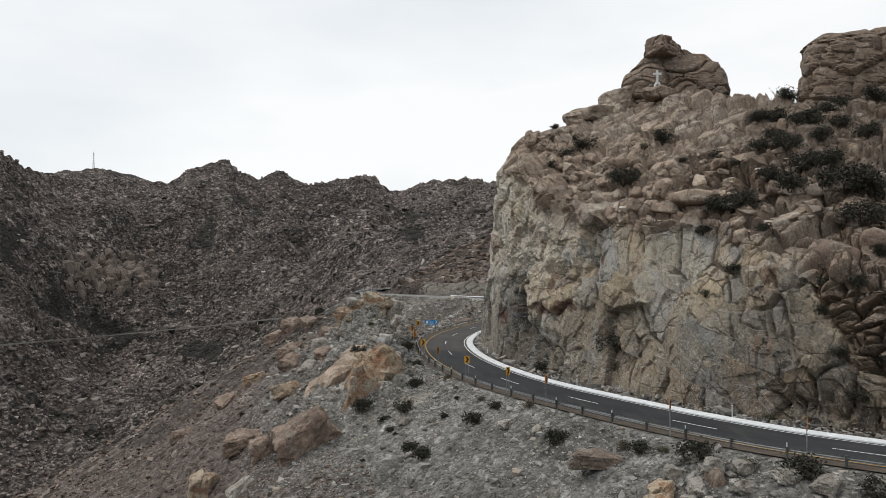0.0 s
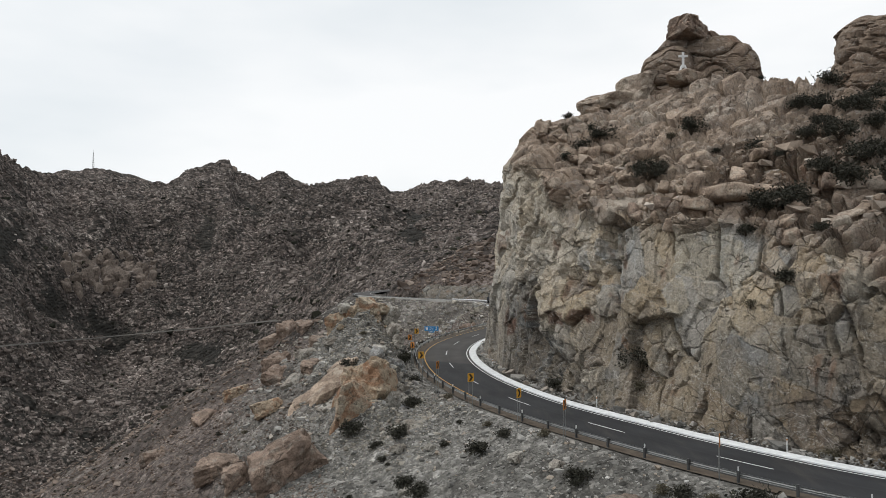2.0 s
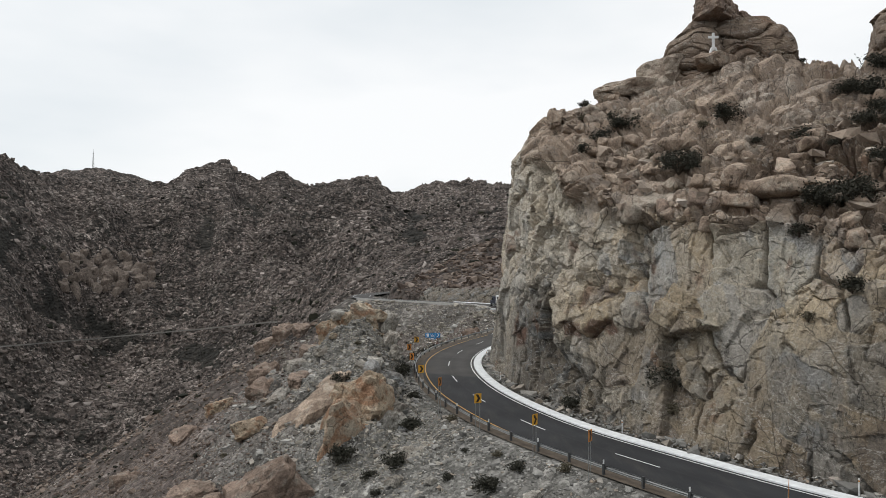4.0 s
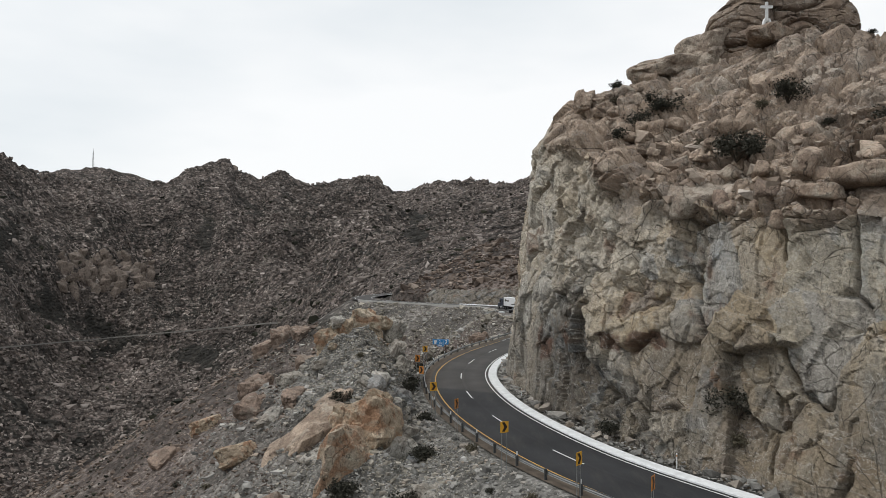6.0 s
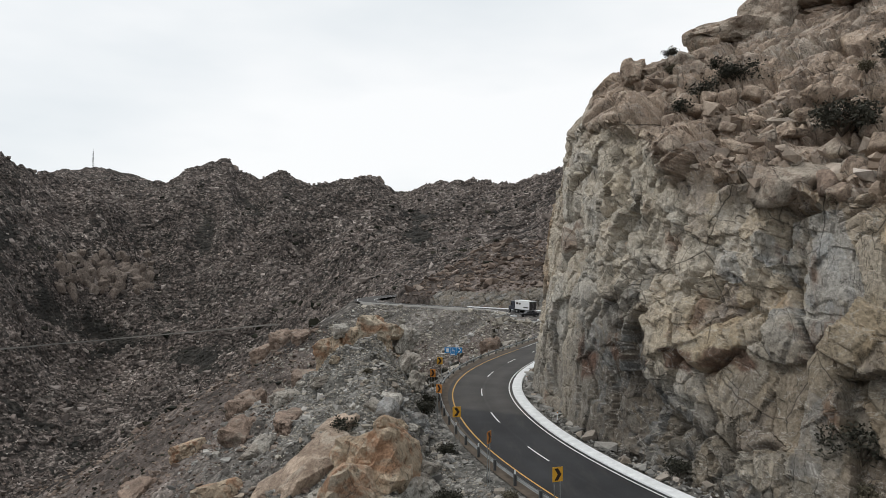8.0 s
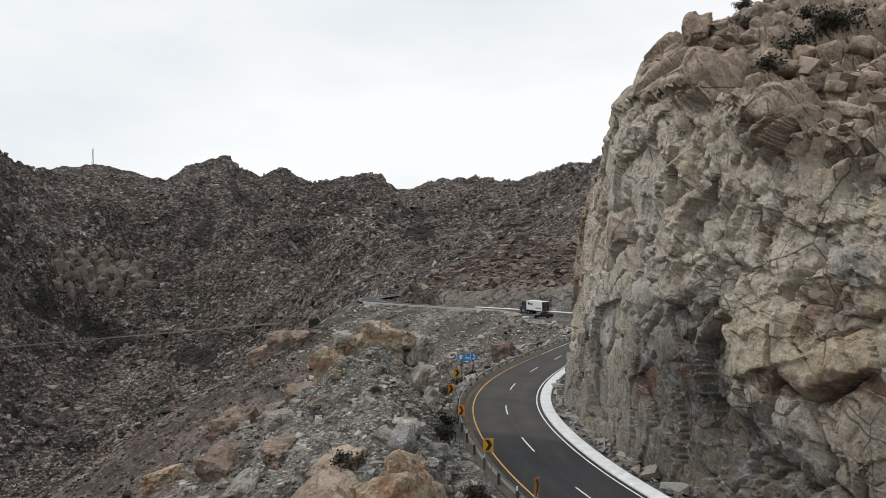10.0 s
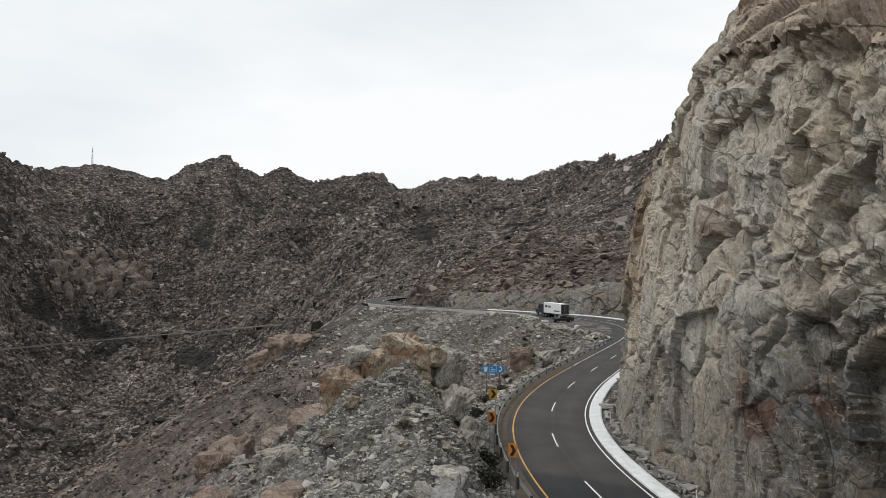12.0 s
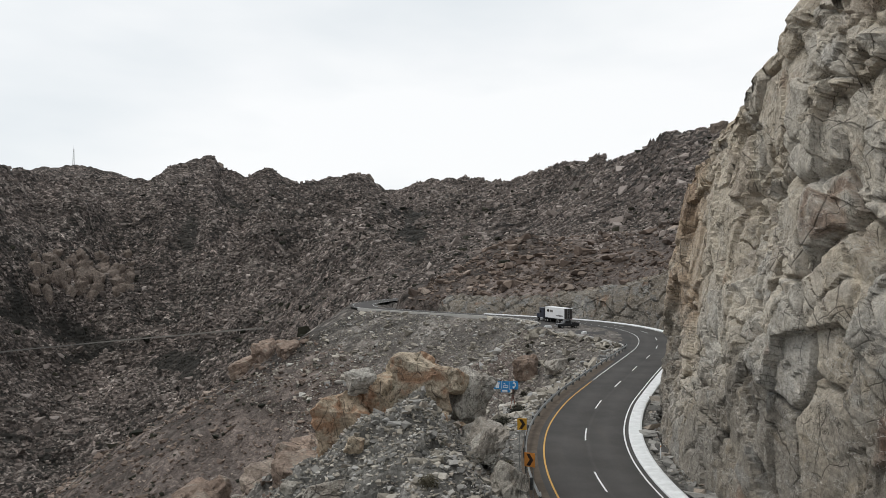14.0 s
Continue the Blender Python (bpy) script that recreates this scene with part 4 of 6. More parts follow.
# ---- blue services sign ----
def build_services_sign(x, y, z):
    sign = empty("services_sign", pose(x, y, z, 0, 0, -4), "blue services road sign with three white pictograms on two posts", "road sign")
    for px in (-0.95, 0.95):
        part("post", rod(bmesh.new(), (px, 0.06, -4.2), (px, 0.06, 0.35), 0.045), DARK_STEEL, sign)
    for foot, head in ((0.45, 1.1), (1.45, 0.8)):
        part("brace", rod(bmesh.new(), (foot, 0.5, -4.0), (head, 0.12, -0.2), 0.05), RUST, sign, "rusty reddish steel brace")
    panel = part("panel", box(bmesh.new(), (0, 0, 0), (3.2, 0.04, 1.02), None, 0.02), SIGN_BLUE, sign)
    part("distance_plate", box(bmesh.new(), (0, 0, -0.72), (1.25, 0.04, 0.36), None, 0.02), SIGN_BLUE, sign)
    for px in (-0.53, 0.53):
        part("divider", box(bmesh.new(), (px, -0.024, 0), (0.035, 0.006, 0.96)), SIGN_WHITE, panel)
    bm = bmesh.new()     # litter bin
    for k, w in enumerate((0.56, 0.5, 0.46, 0.42)):
        box(bm, (-1.06, -0.025, 0.16 - k * 0.15), (w, 0.008, 0.145))
    box(bm, (-1.06, -0.025, 0.3), (0.66, 0.008, 0.09))
    part("bin_pictogram", bm, SIGN_WHITE, panel)
    bm = bmesh.new()     # rest area table
    box(bm, (0.02, -0.025, -0.05), (0.62, 0.008, 0.07))
    box(bm, (0.02, -0.025, -0.3), (0.62, 0.008, 0.07))
    for px in (-0.25, 0.29):
        box(bm, (px, -0.025, -0.17), (0.06, 0.008, 0.24))
    box(bm, (-0.12, -0.025, 0.2), (0.28, 0.008, 0.09), pose(0, 0, 0, 0, 30, 0))
    part("rest_area_pictogram", bm, SIGN_WHITE, panel)
    bm = bmesh.new()     # telephone handset
    for k in range(7):
        a = radians(-80 + k * 24)
        w = 0.26 if k in (0, 6) else 0.15
        box(bm, (0.92 + 0.32 * math.cos(a), -0.025, 0.05 + 0.32 * math.sin(a)), (w, 0.008, 0.16), pose(0, 0, 0, 0, -math.degrees(a), 0))
    part("telephone_pictogram", bm, SIGN_WHITE, panel)
    bm = bmesh.new()
    box(bm, (-0.1, -0.026, -0.72), (0.7, 0.006, 0.16))
    part("lettering", bm, SIGN_WHITE, sign)


build_services_sign(-2.9, 181.0, 0.55)


# ---- whitewashed blocks on the pull-off ----
def build_white_block(m):
    block = new("concrete_block")
    bm = box(bmesh.new(), (0, 0, 0.25), (1.9, 0.7, 0.6), None, 0.08)
    part("body", bm, WHITE_PAINT, block)
    part("cap", box(bmesh.new(), (0, 0, 0.58), (1.5, 0.45, 0.08), None, 0.03), WHITE_PAINT, block)
    tagged(block, "low whitewashed concrete block on the asphalt pull-off", "barrier block", "white blocks on the pull-off")
    block.matrix_world = m
    return block


white_block = build_white_block(pose(15.6, 266.4, 0, 0, 0, 25))
copy_thing(white_block, pose(21.4, 251.6, 0, 0, 0, 60))


# ---- white delineator poles on the kerb ----
def build_pole(m):
    pole = new("delineator_pole")
    tagged(pole, "slim white delineator pole standing at the kerb", "marker post", "delineator poles")
    part("shaft", rod(bmesh.new(), (0, 0, -0.1), (0, 0, 1.15), 0.055, 0.05, 8), WHITE_PAINT, pole)
    part("band", rod(bmesh.new(), (0, 0, 0.9), (0, 0, 1.02), 0.058, 0.057, 8), SIGN_ORANGE, pole)
    pole.matrix_world = m
    return pole


first_pole = None
for x, y in ((27.4, 73.6), (14.6, 92.8), (6.9, 148.0), (5.9, 124)):
    s, d = road_coords(np.array([x]), np.array([y]))
    p = on_road(s[0], 5.9)
    m = pose(p[0], p[1], 0.1)
    first_pole = build_pole(m) if first_pole is None else (copy_thing(first_pole, m), first_pole)[1]


# ---- lorry and pickup in the pull-off ----
TRAILER_WHITE = make_plain("trailer_white", (0.72, 0.73, 0.74), 0.5, 0.4, 0, 0.2, 0.7, 0.8)
CAB_BLUE = make_plain("dark_cab_paint", (0.03, 0.035, 0.05), 0.35, 0.5, 0, 0.2)
BLACK_PAINT = make_plain("black_car_paint", (0.015, 0.016, 0.018), 0.3, 0.5, 0, 0.2)
RUBBER = make_plain("tyre_rubber", (0.02, 0.02, 0.02), 0.9, 0.2, 0, 0.2)
DARK_GLASS = make_plain("tinted_glass", (0.01, 0.012, 0.014), 0.08, 0.6, 0, 0.05)
CHROME = make_plain("dull_chrome", (0.5, 0.5, 0.5), 0.35, 0.5, 0.9, 0.2)
DOOR_GREY = make_plain("dusty_trailer_doors", (0.055, 0.05, 0.048), 0.7, 0.3, 0, 0.4)
LAMP_RED = make_plain("red_lamp_lens", (0.3, 0.02, 0.015), 0.3, 0.5, 0, 0.1)


def wheel(parent, x, y, r, w):
    hub = part("wheel", rod(bmesh.new(), (x - w / 2, y, r), (x + w / 2, y, r), r, None, 20), RUBBER, parent)
    side = 1 if x > 0 else -1
    part("rim", rod(bmesh.new(), (x + side * (w / 2 - 0.04), y, r), (x + side * (w / 2 + 0.012), y, r), r * 0.58, r * 0.5, 16), CHROME, hub)


def build_lorry(m):
    lorry = empty("articulated_lorry", m, "parked articulated lorry with a white box trailer and dark cab", "lorry")
    # rear end at y = 0, front towards +y
    part("trailer_box", box(bmesh.new(), (0, 4.5, 2.65), (2.58, 9.0, 2.85), None, 0.05), TRAILER_WHITE, lorry)
    for x in (-0.62, 0.62):
        door = part("rear_door", box(bmesh.new(), (x, -0.02, 2.63), (1.2, 0.06, 2.6), None, 0.02), DOOR_GREY, lorry)
        part("lock_bar", rod(bmesh.new(), (x * 0.5, -0.07, 1.4), (x * 0.5, -0.07, 3.85), 0.025), CHROME, door)
    part("trailer_frame", box(bmesh.new(), (0, 4.2, 1.1), (1.0, 8.2, 0.24), None, 0.02), DARK_STEEL, lorry)
    part("rear_bumper", box(bmesh.new(), (0, 0.05, 0.62), (2.4, 0.12, 0.14), None, 0.02), DARK_STEEL, lorry)
    for x in (-1.05, 1.05):
        part("tail_lamp", box(bmesh.new(), (x, -0.03, 1.12), (0.28, 0.05, 0.14), None, 0.015), LAMP_RED, lorry)
    for y in (1.3, 2.6):
        for x in (-1.02, 1.02):
            wheel(lorry, x, y, 0.51, 0.5)
    for side in (-1, 1):     # marks on the sides, as plain bars and an oval
        bm = bmesh.new()
        bmesh.ops.create_cone(bm, cap_ends=True, segments=20, radius1=0.42, radius2=0.42, depth=0.012, matrix=Matrix.Translation((side * 1.295, 7.6, 3.1)) @ pose(0, 0, 0, 0, 90, 0) @ Matrix.Diagonal((0.9, 1.5, 1, 1)))
        part("emblem", bm, SIGN_BLACK, lorry)
        for k in range(3):
            part("marking", box(bmesh.new(), (side * 1.295, 6.5 - k * 0.5, 3.05), (0.012, 0.34, 0.6)), SIGN_BLACK, lorry)
        for k in range(5):
            part("marking", box(bmesh.new(), (side * 1.295, 3.4 - k * 0.6, 2.0), (0.012, 0.46, 0.34)), SIGN_BLACK, lorry)
        bm = bmesh.new()
        box(bm, (side * 0.9, 7.0, 0.65), (0.08, 0.1, 1.0))
        part("landing_leg", bm, DARK_STEEL, lorry)
    cab = part("cab", box(box(bmesh.new(), (0, 10.9, 2.25), (2.4, 2.5, 2.9), None, 0.16), (0, 12.8, 1.5), (2.1, 1.9, 1.25), None, 0.16), CAB_BLUE, lorry)
    part("windscreen", box(bmesh.new(), (0, 12.17, 2.75), (2.1, 0.04, 0.85), pose(0, 0, 0, -8, 0, 0), 0.02), DARK_GLASS, cab)
    for x in (-1.21, 1.21):
        part("side_window", box(bmesh.new(), (x, 11.5, 2.7), (0.03, 0.9, 0.7), None, 0.02), DARK_GLASS, cab)
        part("mirror", box(bmesh.new(), (x * 1.14, 12.0, 2.6), (0.1, 0.14, 0.5), None, 0.03), DARK_STEEL, cab)
        part("fuel_tank", rod(bmesh.new(), (x * 0.83, 10.2, 0.75), (x * 0.83, 11.5, 0.75), 0.32, None, 16), CHROME, lorry)
        part("exhaust_stack", rod(bmesh.new(), (x * 0.85, 9.45, 1.0), (x * 0.85, 9.45, 4.0), 0.07), CHROME, lorry)
    part("tractor_frame", box(bmesh.new(), (0, 10.4, 0.85), (0.9, 7.0, 0.25), None, 0.02), DARK_STEEL, lorry)
    part("front_bumper", box(bmesh.new(), (0, 13.78, 0.62), (2.35, 0.16, 0.4), None, 0.06), CHROME, lorry)
    part("grille", box(bmesh.new(), (0, 13.76, 1.45), (1.1, 0.05, 0.85), None, 0.03), CHROME, lorry)
    for y in (7.9, 9.1):
        for x in (-1.02, 1.02):
            wheel(lorry, x, y, 0.51, 0.5)
    for x in (-1.05, 1.05):
        wheel(lorry, x, 12.8, 0.51, 0.32)


build_lorry(pose(22.6, 277.5, 0.0, 0, 0, 24))


def build_pickup(m):
    car = empty("pickup_truck", m, "black crew-cab pickup truck parked beside the lorry", "pickup")
    bm = bmesh.new()
    box(bm, (0, 0, 0.78), (1.92, 5.6, 0.62), None, 0.12)
    box(bm, (0, 1.95, 1.02), (1.86, 1.7, 0.3), None, 0.1)
    part("body", bm, BLACK_PAINT, car)
    bm = bmesh.new()
    prof = [(-0.75, 1.05), (-0.62, 1.78), (0.72, 1.8), (1.32, 1.1)]
    rings = [[bm.verts.new((sx * (0.9 if z < 1.3 else 0.74), y, z)) for y, z in prof] for sx in (-1, 1)]
    bm.faces.new(rings[0]), bm.faces.new(rings[1][::-1])
    for k in range(4):
        bm.faces.new((rings[0][k - 1], rings[0][k], rings[1][k], rings[1][k - 1]))
    bmesh.ops.recalc_face_normals(bm, faces=bm.faces)
    cab = part("cab", bm, BLACK_PAINT, car)
    part("windscreen", box(bmesh.new(), (0, 1.06, 1.47), (1.46, 0.03, 0.7), pose(0, 0, 0, 40, 0, 0)), DARK_GLASS, cab)
    part("rear_window", box(bmesh.new(), (0, -0.71, 1.5), (1.3, 0.03, 0.42), pose(0, 0, 0, -10, 0, 0)), DARK_GLASS, cab)
    for x in (-1, 1):
        part("side_window", box(bmesh.new(), (x * 0.83, 0.2, 1.5), (0.03, 1.3, 0.4), pose(0, 0, 0, 0, -x * 14, 0)), DARK_GLASS, cab)
        part("bed_side", box(bmesh.new(), (x * 0.9, -1.75, 1.16), (0.1, 1.95, 0.24), None, 0.03), BLACK_PAINT, car)
        part("tail_lamp", box(bmesh.new(), (x * 0.86, -2.81, 0.95), (0.14, 0.03, 0.3), None, 0.01), LAMP_RED, car)
        part("headlamp", box(bmesh.new(), (x * 0.74, 2.81, 0.9), (0.36, 0.03, 0.18), None, 0.01), CHROME, car)
        for y in (-1.75, 1.75):
            wheel(car, x * 0.86, y, 0.39, 0.26)
    part("tailgate", box(bmesh.new(), (0, -2.76, 1.1), (1.75, 0.07, 0.34), None, 0.02), BLACK_PAINT, car)
    for y in (-2.9, 2.88):
        part("bumper", box(bmesh.new(), (0, y, 0.6), (1.84, 0.14, 0.22), None, 0.04), CHROME, car)


build_pickup(pose(20.3, 266.5, 0.0, 0, 0, 104))


# ---- white cross on the crag ----
def build_cross(x, y, z):
    cross = empty("cross", pose(x, y, z), "white painted cross on a stepped pedestal atop the crag", "cross")
    part("upright", box(bmesh.new(), (0, 0, 1.5), (0.3, 0.22, 2.2), None, 0.02), WHITE_PAINT, cross)
    part("crossbar", box(bmesh.new(), (0, 0, 2.05), (1.3, 0.215, 0.3), None, 0.02), WHITE_PAINT, cross)
    bm = bmesh.new()
    for sx in (-1, 1):
        box(bm, (sx * 0.34, 0, 0.2), (0.24, 0.5, 1.1), pose(0, 0, 0, 0, sx * -18, 0), 0.02)
    part("pedestal", bm, WHITE_PAINT, cross)


# ---- lattice mast on the far hill ----
def build_mast(x, y, z):
    mast = empty("radio_mast", pose(x, y, z), "slender grey lattice radio mast on a distant hilltop", "mast")
    corners = [(math.cos(a), math.sin(a)) for a in (radians(90), radians(210), radians(330))]
    for cx, cy in corners:
        part("leg", rod(bmesh.new(), (cx * 3.2, cy * 3.2, -3), (cx * 1.0, cy * 1.0, 50), 0.45, 0.35, 6), STEEL, mast)
    for k in range(9):
        h0, h1 = k * 5.5, (k + 1) * 5.5
        r0, r1 = 3.2 - h0 * 0.044, 3.2 - h1 * 0.044
        bm = bmesh.new()
        for i in range(3):
            a, b = corners[i], corners[(i + 1) % 3]
            rod(bm, (a[0] * r0, a[1] * r0, h0), (b[0] * r1, b[1] * r1, h1), 0.18, None, 4)
            rod(bm, (a[0] * r1, a[1] * r1, h1), (b[0] * r1, b[1] * r1, h1), 0.18, None, 4)
        part("brace", bm, STEEL, mast)
    part("aerial", rod(bmesh.new(), (0, 0, 49), (0, 0, 58), 0.3, 0.15, 6), STEEL, mast)
    part("dish", rod(bmesh.new(), (0.6, -1.0, 46), (0.6, -2.2, 46), 1.8, 1.5, 14), WHITE_PAINT, mast)


build_mast(-975.0, 2058.0, float(ground_at(-975.0, 2058.0)))

# ---- boulders ----
def ico(sub):
    bm = bmesh.new()
    bmesh.ops.create_icosphere(bm, subdivisions=sub, radius=1.0)
    v = np.array([p.co[:] for p in bm.verts])
    f = np.array([[p.index for p in face.verts] for face in bm.faces])
    bm.free()
    return v, f


def boulder_mesh(name, seed, sub, rounded, material, squash=(1, 1, 1), rough=0.05):
    """A lump cut by random planes, its edges more or less rounded."""
    rng = np.random.default_rng(seed)
    v, f = ico(sub)
    n = rng.normal(size=(15, 3))
    n[:6] = np.array([(1, .1, .05), (-1, .12, -.08), (.1, 1, .1), (-.1, -1, .05), (.05, .1, 1), (.08, -.1, -1)]) + rng.normal(size=(6, 3)) * 0.16
    n /= np.linalg.norm(n, axis=1)[:, None]
    h = rng.uniform(0.74, 1.0, 15)
    h[:6] = rng.uniform(0.62, 0.85, 6)
    dots = np.maximum(v @ n.T, 1e-3)
    reach = h / dots
    k = 8 + 40 * (1 - rounded)
    r = (np.sum(reach ** -k, 1)) ** (-1 / k)
    x, y, z = (v * r[:, None]).T
    f1, f2, q, way = cellular(0.62 if rough < 0.08 else 0.36, seed, x, y, z)
    r = r * (1 - 0.10 * np.exp(-((f2 - f1) / 0.05) ** 2) * (q[1] > 0.5) + (q[0] - 0.5) * (0.12 if sub < 4 else 0.2)) + fbm(0.5, seed + 5, x, y, z, octaves=3) * rough
    v = v * r[:, None] * np.array(squash)
    me = bpy.data.meshes.new(name)
    me.from_pydata(v.tolist(), [], f.tolist())
    me.materials.append(material)
    if rounded > 0.6:
        me.polygons.foreach_set("use_smooth", [True] * len(me.polygons))
    return me


BOULDERS = {}
for key, mat_, rounded in (("brown", BROWN_BOULDER, 0.68), ("tan", TAN_BOULDER, 0.64), ("grey", GREY_BOULDER, 0.15), ("orange", ORANGE_BOULDER, 0.35), ("blue", BLUE_BOULDER, 0.05)):
    BOULDERS[key] = [boulder_mesh("boulder", 100 + i * 7 + len(key), 3, rounded, mat_, sq) for i, sq in enumerate(((1, 1, 1), (1.35, 0.9, 0.75), (1.1, 1.0, 1.25), (1.5, 1.0, 0.62), (0.9, 1.15, 0.9)))]
BIG = {key: [boulder_mesh("boulder", 300 + i * 11 + len(key), 4, rounded, mat_, sq, 0.06) for i, sq in enumerate(((1, 1, 1), (1.2, 1, 0.8)))]
       for key, mat_, rounded in (("brown", BROWN_BOULDER, 0.35), ("tan", TAN_BOULDER, 0.4), ("grey", GREY_BOULDER, 0.1), ("orange", ORANGE_BOULDER, 0.1))}
WORDS = {"brown": "weathered brown granite boulder", "tan": "rounded tan granite boulder", "grey": "pale grey broken granite boulder", "orange": "orange stained granite boulder", "blue": "blue grey broken block"}
rng = np.random.default_rng(5)


def boulder(key, x, y, z, size, turn=None, where="lying on the rocky slope", big=False, group="boulders", pick=None):
    meshes = (BIG if big else BOULDERS)[key]
    me = meshes[int(rng.integers(len(meshes))) if pick is None else pick]
    ob = new("boulder", me)
    turn = turn or (rng.uniform(-25, 25), rng.uniform(-25, 25), rng.uniform(0, 360))
    ob.matrix_world = pose(x, y, z, *turn) @ Matrix.Diagonal((*((size,) * 3 if isinstance(size, (int, float)) else size), 1))
    return tagged(ob, WORDS[key] + " " + where, "boulder", group)


# summit blocks and the rock tower behind
def rock_mass(name, cx, cy, z0, z1, half, taper, seed, label, turn=0.0, square=3.4, block=7.0):
    """A standing mass of massive rock: a rounded box that narrows upwards, split by a few joints."""
    th, v = np.linspace(0, 2 * math.pi, 190), np.r_[np.linspace(0, 1, 96, endpoint=False), np.linspace(1, 1, 26)]
    A, V = np.meshgrid(th[:-1], v, indexing="ij")
    lid = np.r_[np.zeros(96), np.linspace(0, 1, 26)]
    r = (np.abs(np.cos(A)) ** square + np.abs(np.sin(A)) ** square) ** (-1 / square)
    narrow = np.interp(V, np.linspace(0, 1, len(taper)), taper) * (1 - lid) ** 0.8
    lx, ly = r * np.cos(A) * half[0] * narrow, r * np.sin(A) * half[1] * narrow
    lz = z0 + V * (z1 - z0) + lid * 0.9 - 1.6 * smooth(V, 0.9, 1.0) * (1 - np.minimum(lid * 4, 1))
    ca, sa = math.cos(radians(turn)), math.sin(radians(turn))
    x, y, z = (a.ravel() for a in (cx + lx * ca - ly * sa, cy + lx * sa + ly * ca, lz))
    ox, oy = np.cos(A.ravel() + radians(turn)), np.sin(A.ravel() + radians(turn))
    up = (np.ones_like(A) * lid).ravel()
    w = fbm(4, seed, x, y, z, octaves=3) * 0.7
    move, tone = fbm(9, seed + 9, x, y, z, octaves=3) * 0.7, np.full(len(x), 0.5)
    for size, amp, k, keep in ((block, 1.5, 1, 0.0), (block * 0.42, 0.7, 2, 0.5), (block * 0.17, 0.28, 3, 0.6)):
        f1, f2, q, way = cellular(1.0, seed + k, (x + 0.3 * z + w) / size, (y + w) / size, (z - 0.15 * x + w) / size / 0.62)
        some = smooth(q[3], keep, keep + 0.1) if keep else 1.0
        dome = 1 - (1 - np.clip((f2 - f1) / 0.3, 0, 1)) ** 2.6
        move = move + ((dome - 0.85) * amp * 0.7 + (q[0] - 0.5) * amp * 0.7 + way[0] * (q[1] - 0.5) * amp * 0.6) * some
        tone = tone + (q[1] - 0.5) * 0.5 * some
    side = 1 - smooth(up, 0.02, 0.4)
    x, y, z = x + ox * move * side, y + oy * move * side, z + move * (1 - side) * 0.7
    f = grid_faces(*A.shape)
    n = A.shape[1]
    last, first = np.arange((A.shape[0] - 1) * n, A.shape[0] * n), np.arange(n)
    f = np.vstack([f, np.stack([last[:-1], last[1:], first[1:], first[:-1]], 1)])
    one = np.ones(len(x))
    ob = mesh_object(name, np.stack([x, y, z], 1), f[:, ::-1], ROCK, False, (("tone", np.clip(tone, 0, 1)), ("weather", one), ("pale", one), ("band", one * 0), ("warm", one * 0), ("shaded_brown", one * 0.9), ("stain", one * 0), ("seep", one * 0), ("hue", one * 0.5)))
    return tagged(ob, label, "rock", "summit rocks")


rock_mass("rock_tower", 84.9, 141.5, 30, 57.9, (14.5, 12.0), (1.0, 1.0, 1.0, 0.99, 0.95), 31, "massive brown bedded granite tower behind the crag", -25.7, 4.6, 8.0)
rock_mass("summit_block", 40.0, 126.5, 36, 49.8, (9.6, 7.5), (1.15, 1.08, 0.94, 0.82, 0.66), 37, "tall brown granite block crowning the crag", -12, 4.2, 9.0)
for key, x, y, z, size, turn, pick in (
        ("brown", 37.0, 123.6, 51.0, (3.6, 3.2, 2.3), (6, 5, 50), 1), ("brown", 41.4, 124.6, 50.1, (1.9, 2.0, 1.1), (8, 16, 10), 0),
        ("tan", 30.0, 124.0, 42.8, (3.7, 3.6, 3.6), (8, -18, 30), 0), ("tan", 25.6, 123.5, 41.0, (4.6, 3.4, 2.0), (6, -8, 10), 1), ("tan", 22.8, 123, 39.0, (3.0, 2.6, 1.8), (6, -10, 40), 0), ("tan", 15.0, 123.2, 35.0, (1.7, 1.5, 1.8), (10, 24, 70), 0), ("tan", 17.6, 123.5, 37.2, (2.2, 1.9, 1.6), (0, 10, 20), 1)):
    if x < 32:
        reach = CRAG_XYZ.reshape(-1, 3)
        z = float(np.median(reach[np.argsort((reach[:, 0] - x) ** 2 + (reach[:, 1] - y) ** 2)[:60], 2])) + size[2] * 0.45
    boulder(key, x, y, z, size, turn, "stacked on the summit of the crag", True, "summit rocks", pick)

